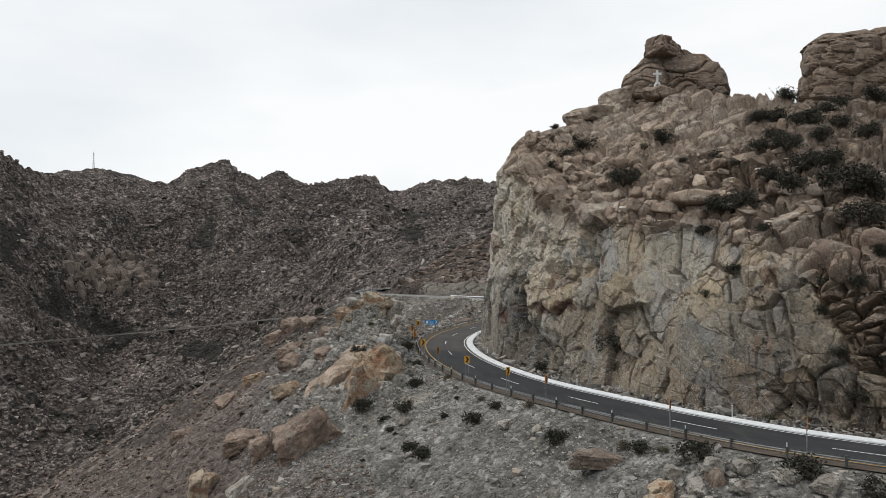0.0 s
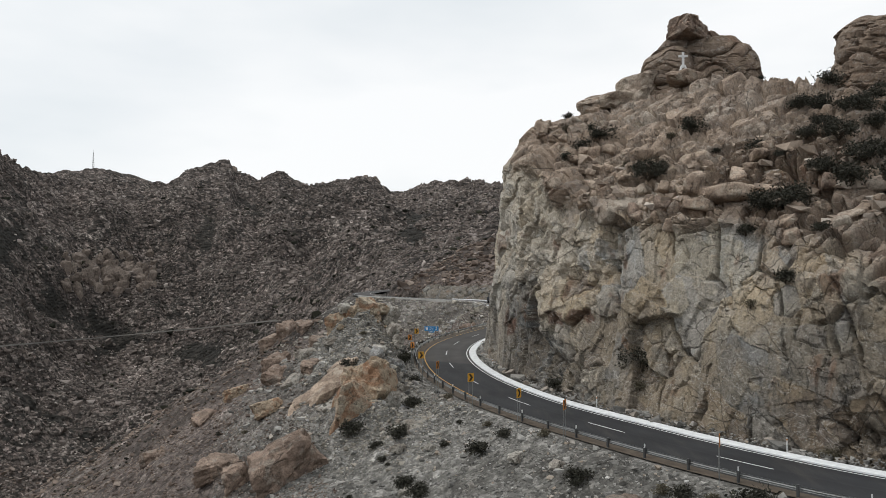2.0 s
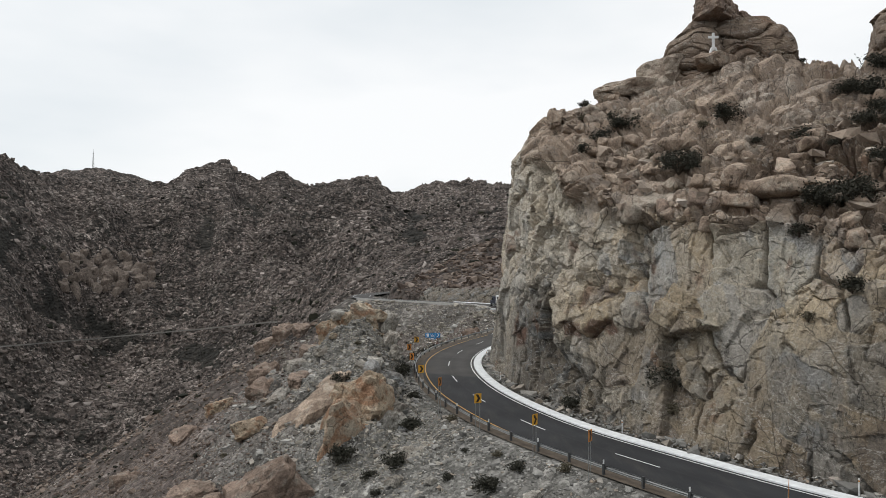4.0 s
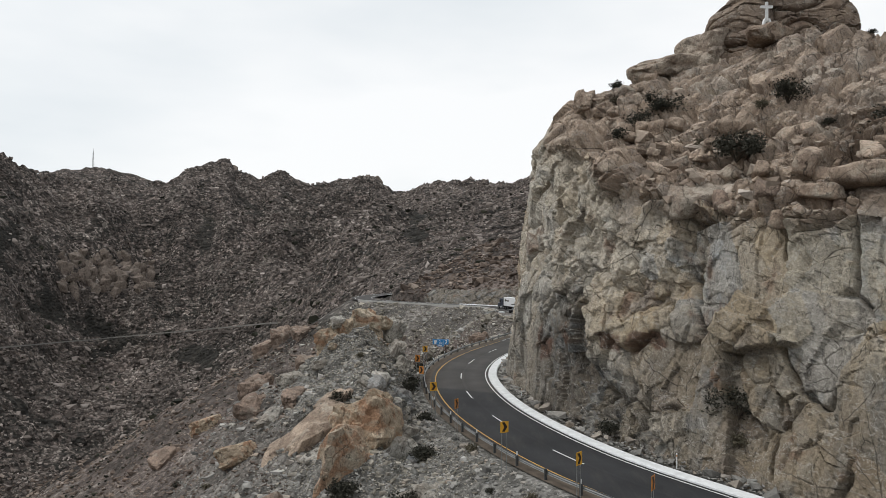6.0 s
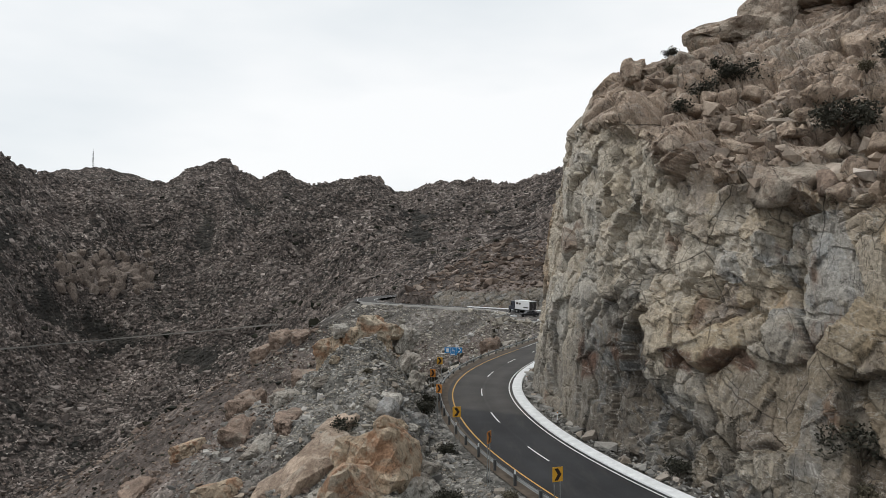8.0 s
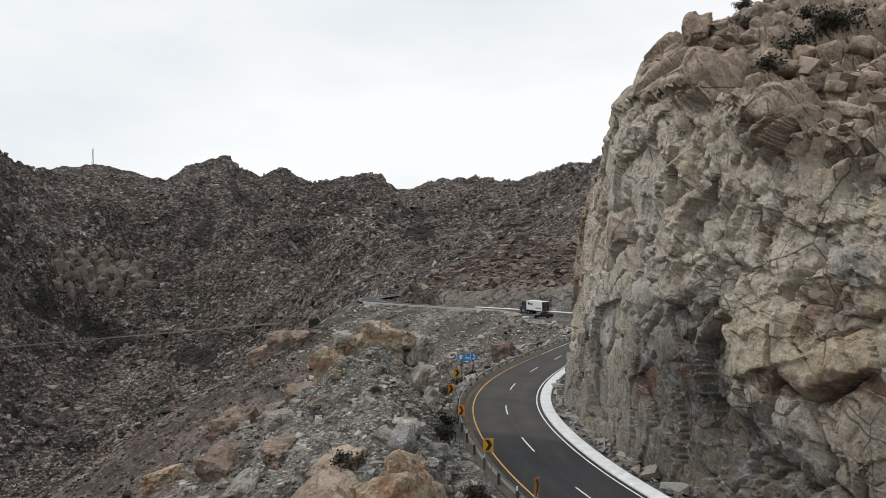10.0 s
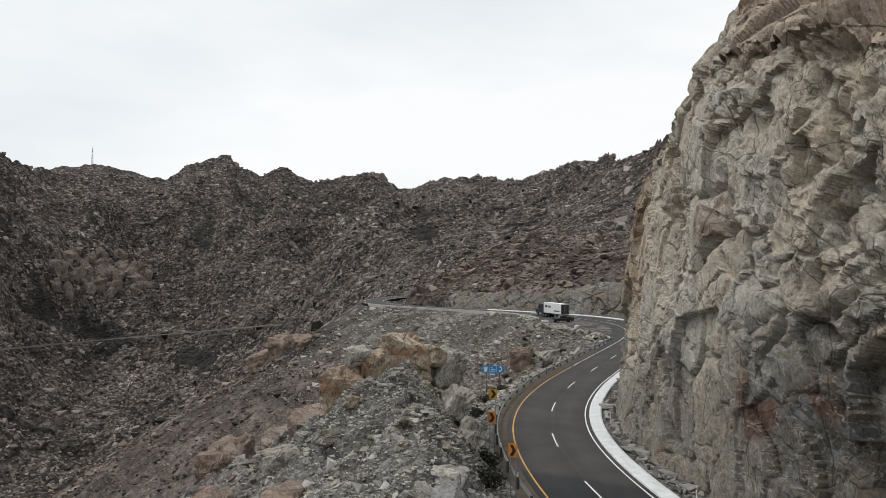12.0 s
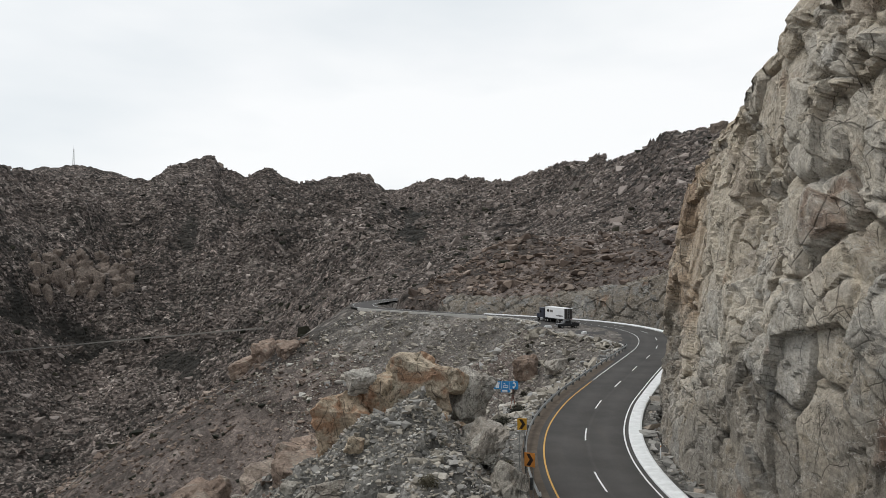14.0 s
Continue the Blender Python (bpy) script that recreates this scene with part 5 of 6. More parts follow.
# blocks over the weathered top of the crag
top = CRAG_XYZ[:, 205:400, :].reshape(-1, 3)
front, front_old = CRAG_XYZ[:, 205:390, :].reshape(-1, 3), CRAG_OLD[:, 205:390].ravel()
old = CRAG_OLD[:, 205:400].ravel()
placed = []
for k in rng.choice(len(front), 9000, replace=False):
    x, y, z = front[k]
    if len(placed) >= 200:
        break
    size = float(np.clip(0.5 * rng.pareto(1.8) + 0.75, 0.75, 2.3))
    if y > 112 and x < 19:
        size = min(size, 1.3)
    if z < 11 or math.hypot(x - 32.5, y - 112.0) < 6.5 or front_old[k] < 0.6 or (y > 110 and x < 16.5) or (y > 134 and x < 24) or any((x - a) ** 2 + (y - b) ** 2 + (z - c) ** 2 < ((size + s) * 0.62) ** 2 for a, b, c, s in placed):
        continue
    placed.append((x, y, z, size))
    boulder("tan" if rng.random() < (0.9 if x < 40 else 0.25) else "brown", x, y, z - size * 0.12, (size * float(rng.uniform(1.0, 1.6)), size * 1.05, size * float(rng.uniform(0.6, 1.15))), (float(rng.uniform(-24, 24)), float(rng.uniform(-24, 24)), float(rng.uniform(0, 360))), "bedded among the blocks of the crag", False, "crag boulders")


def on_slope(key, x, y, up, size, turn, pick, big=True):
    boulder(key, x, y, float(ground_at(x, y)) + up, size, turn, "bedded in the scree of the knoll", big, "knoll boulders", pick)


# the knoll's large blocks
for key, x, y, z, size, turn, pick in (
        ("orange", -13.4, 139.2, 8.0, (2.7, 2.3, 2.4), (4, 6, 20), 0), ("orange", -11.0, 139.6, 7.9, (1.7, 1.5, 1.5), (10, 20, 60), 1), ("grey", -9.4, 141.0, 6.6, (1.6, 1.8, 2.6), (0, 24, 30), 0), ("orange", -15.4, 138.2, 7.2, (1.7, 1.6, 2.6), (6, -8, 55), 1),
        ("orange", -18.0, 138.0, 5.0, (2.6, 2.3, 3.0), (10, -8, 10), 0), ("grey", -16.9, 137.4, 8.2, (1.2, 0.9, 1.2), (30, 0, 20), 0), ("orange", -12.0, 136.4, 5.4, (1.6, 1.2, 1.4), (0, 0, 75), 1), ("brown", -21.0, 136.0, 2.4, (2.2, 1.8, 2.0), (0, -10, 75), 1), ("grey", -8.6, 136, 4.4, (1.2, 2.4, 2.0), (0, 24, 10), 0), ("grey", -7.6, 131, 3.2, (1.0, 2.0, 1.7), (0, 24, 10), 1),
        ("orange", -11.4, 103.6, -3.2, (3.9, 3.4, 5.8), (8, 16, 25), 0), ("orange", -9.4, 106.6, 0.2, (4.0, 3.4, 4.2), (-14, 20, 60), 1), ("orange", -11.0, 100.8, -7.0, (2.6, 2.4, 3.6), (-8, 10, 60), 1), ("grey", -7.2, 105.6, -1.6, (2.2, 2.4, 2.6), (10, 22, 40), 0), ("orange", -9.0, 111.6, 1.4, (2.3, 2.6, 2.2), (0, 24, 15), 0),
        ("grey", -6.0, 108.2, -0.6, (1.6, 1.8, 1.7), (20, 10, 70), 1), ("blue", -5.0, 103.6, -2.9, (1.3, 1.5, 1.2), (10, 30, 10), None), ("grey", -8.2, 101.4, -4.6, (1.2, 1.0, 2.2), (10, 24, 10), 1),
        ("tan", -16.0, 110.3, -2.2, (5.2, 3.7, 3.3), (10, -34, 20), 1), ("tan", -13.6, 114.0, 0.9, (3.2, 2.6, 2.0), (4, -28, 30), 0), ("grey", -14.2, 106.0, -3.0, (2.3, 2.0, 1.9), (0, -20, 30), 0),
        ("grey", -2.8, 94.6, -3.8, (2.9, 2.4, 3.1), (10, 10, 20), 0), ("grey", 0.0, 95.5, -3.6, (1.8, 1.6, 1.4), (10, 10, 70), 1), ("orange", 16.2, 55.6, -2.4, (1.9, 1.3, 1.2), (0, 0, 10), 0), ("brown", 13.9, 66.4, -1.9, (2.6, 1.4, 1.3), (0, 6, 15), 1)):
    boulder(key, x, y, z, size, turn, "bedded in the scree of the knoll", key != "blue", "knoll boulders", pick)
for n, (key, x, y, up, size) in enumerate((
        ("brown", -29.0, 141, 0.6, (4.2, 3.4, 3.6)), ("orange", -34.5, 135, 0.6, (3.0, 2.6, 2.6)), ("brown", -26.0, 126, 0.4, (3.2, 2.6, 2.4)), ("orange", -24.0, 112, 0.5, (3.0, 2.4, 2.4)), ("grey", -21.5, 117.5, 0.3, (2.6, 1.6, 1.4)), ("brown", -28.0, 103, 0.6, (3.2, 2.6, 2.8)), ("orange", -31.5, 96, 0.7, (3.4, 2.6, 3.4)),
        ("brown", -34.5, 90, 0.6, (3.2, 2.8, 3.6)), ("brown", -30.0, 88, 0.5, (2.6, 2.6, 2.4)), ("grey", -25.5, 92, 0.5, (2.6, 2.2, 1.8)), ("brown", -24.0, 98, 0.6, (2.4, 2.2, 2.6)), ("brown", -20.0, 122, 0.4, (2.8, 2.0, 1.8)), ("grey", -22.0, 130, 0.4, (2.4, 1.8, 1.6)), ("brown", -38.0, 128, 0.6, (2.6, 2.2, 2.2)),
        ("brown", -42.5, 120, 0.5, (2.8, 2.2, 2.4)), ("grey", -18.0, 128, 0.3, (1.8, 1.4, 1.2)), ("brown", -22.5, 147, 0.4, (3.2, 2.6, 2.4)), ("brown", -27.0, 152, 0.5, (3.0, 2.6, 2.8)), ("brown", -34.0, 168, 0.8, (5.0, 3.6, 3.6)), ("brown", -40.0, 178, 0.8, (4.6, 3.6, 3.4)), ("brown", 8.0, 245, 0.8, (3.6, 3.0, 4.2)), ("grey", 13.5, 238, 0.6, (4.6, 2.8, 2.6)), ("grey", 3.0, 232, 0.5, (2.6, 2.0, 1.8)), ("brown", -60, 330, 0.4, (5, 4, 4.5)), ("brown", -70, 345, 0.6, (6, 5, 6)), ("brown", -78, 352, 1.0, (6, 5, 6)))):
    on_slope(key, x, y, up * 0.8, tuple(c * (0.78 if y < 160 else 1.0) for c in size), (float(rng.uniform(-12, 12)), float(rng.uniform(-30, 0)), float(rng.uniform(0, 90))), n % 2)
on_slope("brown", -18.0, 96.5, 0.7, (5.0, 3.2, 3.5), (6, -36, 15), 0)
g = np.random.default_rng(91)     # freshly broken blue grey blocks heaped beside the rail
for _ in range(46):
    size = float(np.clip(0.34 + 0.22 * g.pareto(2.4), 0.34, 1.15))
    on_slope("blue" if g.random() < 0.75 else "grey", float(g.normal(-8.0, 1.7)), float(g.normal(115.5, 2.6)), size * 0.35, (size * 1.3, size, size), tuple(float(a) for a in g.uniform(-40, 40, 3)), None, False)
for n, (key, x, y, size) in enumerate((("orange", 17.4, 59.6, (1.7, 1.2, 1.1)), ("grey", 20.0, 58.6, (1.2, 1.0, 0.9)), ("grey", 22.0, 60.2, (1.3, 1.0, 1.0)), ("grey", 24.0, 59.4, (1.1, 0.9, 0.8)), ("grey", 21.0, 62.6, (1.2, 0.9, 0.8)), ("grey", 19.0, 61.4, (1.0, 0.8, 0.9)), ("grey", 26.5, 57.0, (1.2, 0.9, 0.8)), ("grey", 32.6, 53.4, (2.2, 1.3, 1.2)), ("grey", 18.8, 57.0, (1.0, 0.8, 0.7)), ("brown", 15.6, 58.6, (0.9, 0.8, 0.6)), ("grey", 28.5, 54.8, (1.3, 1.0, 0.8)), ("grey", 23.0, 57.2, (1.2, 1.0, 0.9)), ("grey", -4.8, 90.6, (0.9, 0.7, 0.7)), ("grey", 6.5, 79.6, (1.0, 0.8, 0.7)))):
    on_slope(key, x, y, 0.35, size, (float(rng.uniform(-12, 12)), float(rng.uniform(-12, 12)), float(rng.uniform(0, 90))), n % 2)
x, y = rng.uniform(-45, 30, 400), rng.uniform(52, 175, 400)
s, d = road_coords(x, y)
count = 0
for a, b, dd in zip(x, y, d):
    if dd < -9 and count < 52:
        count += 1
        size = float(np.clip(0.42 + 0.3 * rng.pareto(2.4), 0.4, 1.6))
        on_slope(("grey", "brown", "grey", "orange")[count % 4] if dd > -30 else "brown", float(a), float(b), size * 0.2, (size * 1.2, size, size * 0.9), (float(rng.uniform(-20, 20)), float(rng.uniform(-20, 20)), float(rng.uniform(0, 360))), None, False)
# outcrops on the far slopes
FAR_ROCK = make_boulder_rock("far_outcrop_rock", (0.15, 0.12, 0.1), (0.2, 0.162, 0.136), (0.22, 0.183, 0.155), (0.1, 0.08, 0.068), (0.25, 0.21, 0.18))
FAR_BLOCKS = [boulder_mesh("outcrop", 500 + i, 3, 0.2, FAR_ROCK, sq, 0.09) for i, sq in enumerate(((0.8, 1, 1.4), (0.7, 0.8, 1.6), (0.9, 1, 1.2)))]
for n in range(102):
    if n < 90:      # the bare slabs across the valley
        a, rise = radians(float(rng.uniform(-27.2, -21.2))), float(rng.uniform(-0.04, 0.008))
        r = np.linspace(700, 1600, 900)
        r = r[np.argmax(ground_at(r * math.sin(a), r * math.cos(a)) > 16.4 + rise * r)]
        x, y = r * math.sin(a), r * math.cos(a)
        size = float(rng.uniform(4.5, 13))
    else:
        x, y, size = ((-470, 1632, 22), (-452, 1634, 17), (-492, 1636, 17), (-362, 1650, 16), (-350, 1652, 12), (-512, 1640, 11), (-148, 1612, 12), (-175, 1612, 11), (52, 1625, 10), (170, 520, 7), (185, 515, 8), (160, 530, 6))[n - 90]
    ob = new("outcrop", FAR_BLOCKS[n % 3])
    ob.matrix_world = pose(x, y, float(ground_at(x, y)) - size * 0.15, float(rng.uniform(-32, 32)), float(rng.uniform(-32, 32)), float(rng.uniform(0, 360))) @ Matrix.Diagonal((size, size * 0.8, size * 0.95, 1))
    tagged(ob, "bare brown granite outcrop standing out of the far mountainside", "outcrop", "far outcrops")


# ---- loose stones, joined ----
def stone_shapes(count, seed):
    out = []
    g = np.random.default_rng(seed)
    for _ in range(count):
        bm = bmesh.new()
        for corner in np.ndindex(2, 2, 2):
            bm.verts.new((np.array(corner) * 2 - 1) * 0.58 + g.uniform(-0.46, 0.46, 3))
        got = bmesh.ops.convex_hull(bm, input=bm.verts)
        bm.verts.ensure_lookup_table()
        loose = [v for v in bm.verts if not v.link_faces]
        bmesh.ops.delete(bm, geom=loose, context="VERTS")
        bmesh.ops.triangulate(bm, faces=bm.faces)
        bm.verts.index_update()
        out.append((np.array([v.co[:] for v in bm.verts]), np.array([[v.index for v in f.verts] for f in bm.faces])))
        bm.free()
    return out


SHAPES = stone_shapes(14, 3)


def scatter(name, xyz, size, material, label, seed, flat=0.75):
    """Stones of the given sizes at the given places, as one mesh."""
    g = np.random.default_rng(seed)
    verts, faces, base = [], [], 0
    which = g.integers(len(SHAPES), size=len(xyz))
    for k, (v, f) in enumerate(SHAPES):
        at = np.where(which == k)[0]
        if not len(at):
            continue
        a, b = g.uniform(0, 2 * math.pi, len(at)), g.uniform(-0.6, 0.6, len(at))
        ca, sa, cb, sb = np.cos(a), np.sin(a), np.cos(b), np.sin(b)
        R = np.zeros((len(at), 3, 3))
        R[:, 0, 0], R[:, 0, 1], R[:, 0, 2] = ca, -sa * cb, sa * sb
        R[:, 1, 0], R[:, 1, 1], R[:, 1, 2] = sa, ca * cb, -ca * sb
        R[:, 2, 1], R[:, 2, 2] = sb, cb
        sc = size[at, None] * np.stack([g.uniform(0.8, 1.5, len(at)), g.uniform(0.7, 1.1, len(at)), g.uniform(0.5, 1.0, len(at)) * flat], 1)
        p = np.einsum("nij,nkj->nki", R, v[None] * sc[:, None]) + xyz[at, None]
        verts.append(p.reshape(-1, 3))
        faces.append((f[None] + (base + np.arange(len(at)) * len(v))[:, None, None]).reshape(-1, 3))
        base += p.shape[0] * p.shape[1]
    ob = mesh_object(name, np.vstack(verts), np.vstack(faces), material)
    return tagged(ob, label, "rubble", kind="stuff")


def make_stone(name, stops, patch):
    k = Nodes(name, 0.93, 0.25)
    col = k.ramp(k.island(), *stops)
    col = k.mix(0.6, col, k.ramp(k.noise(2.5, 7, 0.72), (0.3, 0.5), (0.7, 1.45)), "MULTIPLY")
    col = k.mix(0.6, col, k.ramp(k.noise(patch, 3, 0.6), (0.35, 0.6), (0.65, 1.25)), "MULTIPLY")
    k.bump(k.noise(4, 6, 0.7), 0.6, 0.08)
    return k.base(col)


GREY_STONE = make_stone("grey_scree_stone", ((0.0, (0.118, 0.115, 0.108)), (0.4, (0.24, 0.233, 0.217)), (0.75, (0.34, 0.332, 0.31)), (0.88, (0.29, 0.24, 0.19)), (1.0, (0.45, 0.442, 0.425))), 0.08)
KNOLL_STONE = make_stone("beige_knoll_stone", ((0.0, (0.17, 0.155, 0.13)), (0.4, (0.31, 0.285, 0.24)), (0.7, (0.4, 0.37, 0.32)), (0.85, (0.27, 0.27, 0.265)), (1.0, (0.52, 0.5, 0.455))), 0.3)
CRAG_STONE = make_stone("weathered_crag_stone", ((0.0, (0.19, 0.15, 0.12)), (0.45, (0.33, 0.265, 0.21)), (0.8, (0.38, 0.32, 0.265)), (1.0, (0.44, 0.39, 0.34))), 0.15)
BROWN_STONE = make_stone("brown_hill_stone", ((0.0, (0.066, 0.05, 0.041)), (0.45, (0.148, 0.112, 0.091)), (0.8, (0.205, 0.16, 0.131)), (1.0, (0.31, 0.258, 0.218))), 0.03)
FAR_STONE = make_stone("far_hill_stone", ((0.0, (0.1, 0.084, 0.075)), (0.5, (0.2, 0.17, 0.152)), (0.85, (0.29, 0.25, 0.226)), (1.0, (0.4, 0.355, 0.325))), 0.008)


def along_road(n, s0, s1, d0, d1, seed, power=1.0):
    g = np.random.default_rng(seed)
    s, t = g.uniform(s0, s1, n), g.uniform(0, 1, n) ** power
    d = d0 + (d1 - d0) * t
    d = np.where(d < 0, np.minimum(d, -lot_edge(s) - 0.9), d)
    p = on_road(s, d)
    return p[:, 0], p[:, 1], g


x, y, g = along_road(14000, arc_at(50, 51), arc_at(3, 158), -6.3, -34, 1, 1.3)
size = np.clip(0.1 + 0.055 * g.pareto(2.2, len(x)), 0.1, 0.5)
scatter("rubble", np.stack([x, y, ground_at(x, y) + size * 0.12], 1), size, GREY_STONE, "grey and pale broken granite rubble below the road", 2, 0.95)
g = np.random.default_rng(44)     # broken stone over the knoll
k = g.integers(len(KNOLL_LINE), size=16000)
x, y = KNOLL_LINE[k, 0] + g.normal(-0.5, 4.6, 16000), KNOLL_LINE[k, 1] + g.normal(0, 3.0, 16000)
s, d = road_coords(x, y)
x, y = x[d < -7], y[d < -7]
size = np.clip(0.08 + 0.05 * g.pareto(2.2, len(x)), 0.08, 0.36)
scatter("knoll_rubble", np.stack([x, y, ground_at(x, y) + size * 0.12], 1), size, KNOLL_STONE, "beige and grey broken stone heaped on the knoll", 45)
x, y, g = along_road(11000, arc_at(3, 158), arc_at(-34, 343), -6.3, -50, 3, 1.2)
size = np.clip(0.2 + 0.15 * g.pareto(2.1, len(x)), 0.2, 1.2)
scatter("scree", np.stack([x, y, ground_at(x, y) + size * 0.15], 1), size, KNOLL_STONE, "grey brown scree of broken stones below the far bend", 4)
g = np.random.default_rng(9)
ang, r = np.radians(g.uniform(-36, -1, 30000)), np.exp(g.uniform(math.log(60), math.log(760), 30000))
x, y = -6 + r * np.sin(ang), 14 + r * np.cos(ang)
s, d = road_coords(x, y)
ok = (d < -22) & (y < np.interp(x, CREST_X, CREST_Y) + 30)
x, y, r = x[ok], y[ok], r[ok]
size = np.minimum(np.clip((0.0013 + 0.0007 * g.pareto(2.4, len(x))) * r, 0.14, 3.0), 0.005 * r)
scatter("hillside_stones", np.stack([x, y, ground_at(x, y) + size * 0.15], 1), size, BROWN_STONE, "red brown stones covering the hillside down to the valley", 5)
n = 72000
ang, r = np.radians(g.uniform(-33, 23, n)), np.exp(g.uniform(math.log(330), math.log(1680), n))
x, y = r * np.sin(ang), r * np.cos(ang)
s, d = road_coords(x, y)
ok = (r > np.interp(np.degrees(ang), FL_A, FL_R)) & ((d > 12) | (r > 420)) & (r < np.interp(np.degrees(ang), SKY_A, SKY_R) * 1.0)
x, y, r, ang = x[ok], y[ok], r[ok], ang[ok]
z = ground_at(x, y)
ok = thickets(x, y, z) + g.uniform(-0.35, 0.35, len(x)) < 0.42
x, y, z, r = x[ok], y[ok], z[ok], r[ok]
size = np.clip((0.0011 + 0.0006 * g.pareto(2.6, len(x))) * r, 0.7, 4.6)
scatter("mountain_boulders", np.stack([x, y, z + size * 0.2], 1), size, FAR_STONE, "grey brown boulder fields over the far mountainsides", 6, 1.1)
x, y, g = along_road(11000, arc_at(12, 184), arc_at(-34, 343), 11, 150, 15, 1.1)
size = np.clip(0.4 + 0.34 * g.pareto(2.2, len(x)), 0.4, 2.4)
scatter("slope_boulders", np.stack([x, y, ground_at(x, y) + size * 0.15], 1), size, BROWN_STONE, "brown boulders strewn over the slope above the road cut", 16)
# smaller blocks wedged between the boulders of the crag
g = np.random.default_rng(18)
take = np.where((old > 0.5) & (top[:, 2] > 9) & ~((top[:, 1] > 110) & (top[:, 0] < 15.5)) & ~((top[:, 1] > 134) & (top[:, 0] < 22)))[0]
take = take[g.integers(len(take), size=900)]
size = np.clip(0.3 + 0.22 * g.pareto(2.0, len(take)), 0.3, 1.1)
scatter("crag_blocks", top[take] + np.stack([size * 0, size * 0, size * 0.15], 1), size, CRAG_STONE, "brown weathered blocks wedged between the crag's boulders", 19)
# stones fallen to the foot of the cliff
g = np.random.default_rng(12)
s, d = g.uniform(arc_at(45, 55), arc_at(18, 198), 1600), 5.85 + np.abs(g.normal(0, 0.55, 1600))
p = on_road(s, d)
size = np.clip(0.1 + 0.08 * g.pareto(2.0, 1600), 0.08, 0.8)
scatter("fallen_stones", np.stack([p[:, 0], p[:, 1], (d - 5.8) * 0.35 + size * 0.1], 1), size, GREY_STONE, "small fallen stones along the foot of the cliff", 7)

# ---- shrubs ----
def make_leaf(name, lo, hi):
    k = Nodes(name, 0.85, 0.2)
    return k.base(k.ramp(k.island(), (0.0, lo), (1.0, hi)))


LEAF = make_leaf("dark_desert_leaf", (0.022, 0.022, 0.017), (0.062, 0.06, 0.046))
DRY = make_leaf("dry_grey_leaf", (0.07, 0.062, 0.042), (0.15, 0.132, 0.095))
TWIG = make_plain("shrub_twig", (0.07, 0.055, 0.042), 0.9, 0.2, 0, 0.3)


def build_shrub(seed, leaf, label, leaves=560, fine=1.0):
    g = np.random.default_rng(seed)
    shrub = new("shrub")
    tagged(shrub, label, "shrub", "desert shrubs")
    bm = bmesh.new()
    tips = []
    for k in range(13):
        a, lean, ln = g.uniform(0, 2 * math.pi), g.uniform(0.15, 1.25), g.uniform(0.6, 1.0)
        mid = Vector((math.cos(a) * math.sin(lean) * ln * 0.5, math.sin(a) * math.sin(lean) * ln * 0.5, math.cos(lean) * ln * 0.55))
        tip = Vector((math.cos(a + 0.3) * math.sin(lean) * ln, math.sin(a + 0.3) * math.sin(lean) * ln, math.cos(lean) * ln * 0.85 + 0.08))
        rod(bm, (0, 0, -0.2), mid, 0.035, 0.02, 5)
        rod(bm, mid, tip, 0.02, 0.008, 4)
        tips += [mid * 0.6 + tip * 0.4, tip, tip * 0.9 + mid * 0.1]
    part("stem", bm, TWIG, shrub)
    c = np.array(tips)[g.integers(len(tips), size=leaves)] + g.normal(size=(leaves, 3)) * 0.19
    c[:, 2] = np.maximum(c[:, 2], 0.02)
    u, w = g.normal(size=(leaves, 3)), g.normal(size=(leaves, 3))
    u /= np.linalg.norm(u, axis=1)[:, None]
    w -= u * (w * u).sum(1)[:, None]
    w /= np.linalg.norm(w, axis=1)[:, None]
    ln, wd = g.uniform(0.09, 0.17, (leaves, 1)) * fine, g.uniform(0.05, 0.09, (leaves, 1)) * fine
    v = np.stack([c - u * ln, c + w * wd, c + u * ln, c - w * wd], 1).reshape(-1, 3)
    crown = mesh_object("foliage", v, np.arange(leaves * 4).reshape(-1, 4), leaf)
    crown.parent = shrub
    return shrub


KINDS = [build_shrub(1, LEAF, "dark green rounded desert shrub growing among the rocks", 760, 0.8), build_shrub(2, LEAF, "dark green rounded desert shrub growing among the rocks", 800, 0.78),
         build_shrub(3, DRY, "dry grey-brown low shrub growing on the scree", 600, 0.76),
         build_shrub(4, LEAF, "large dark green desert bush rooted between boulders of the crag", 1700, 0.5)]
used = set()


def shrub(kind, x, y, z, size):
    m = pose(x, y, z, 0, 0, float(rng.uniform(0, 360))) @ Matrix.Diagonal((size, size, size * 0.95, 1))
    if kind in used:
        got = copy_thing(KINDS[kind], m)
    else:
        got = KINDS[kind]
        got.matrix_world = m
        used.add(kind)
    return got


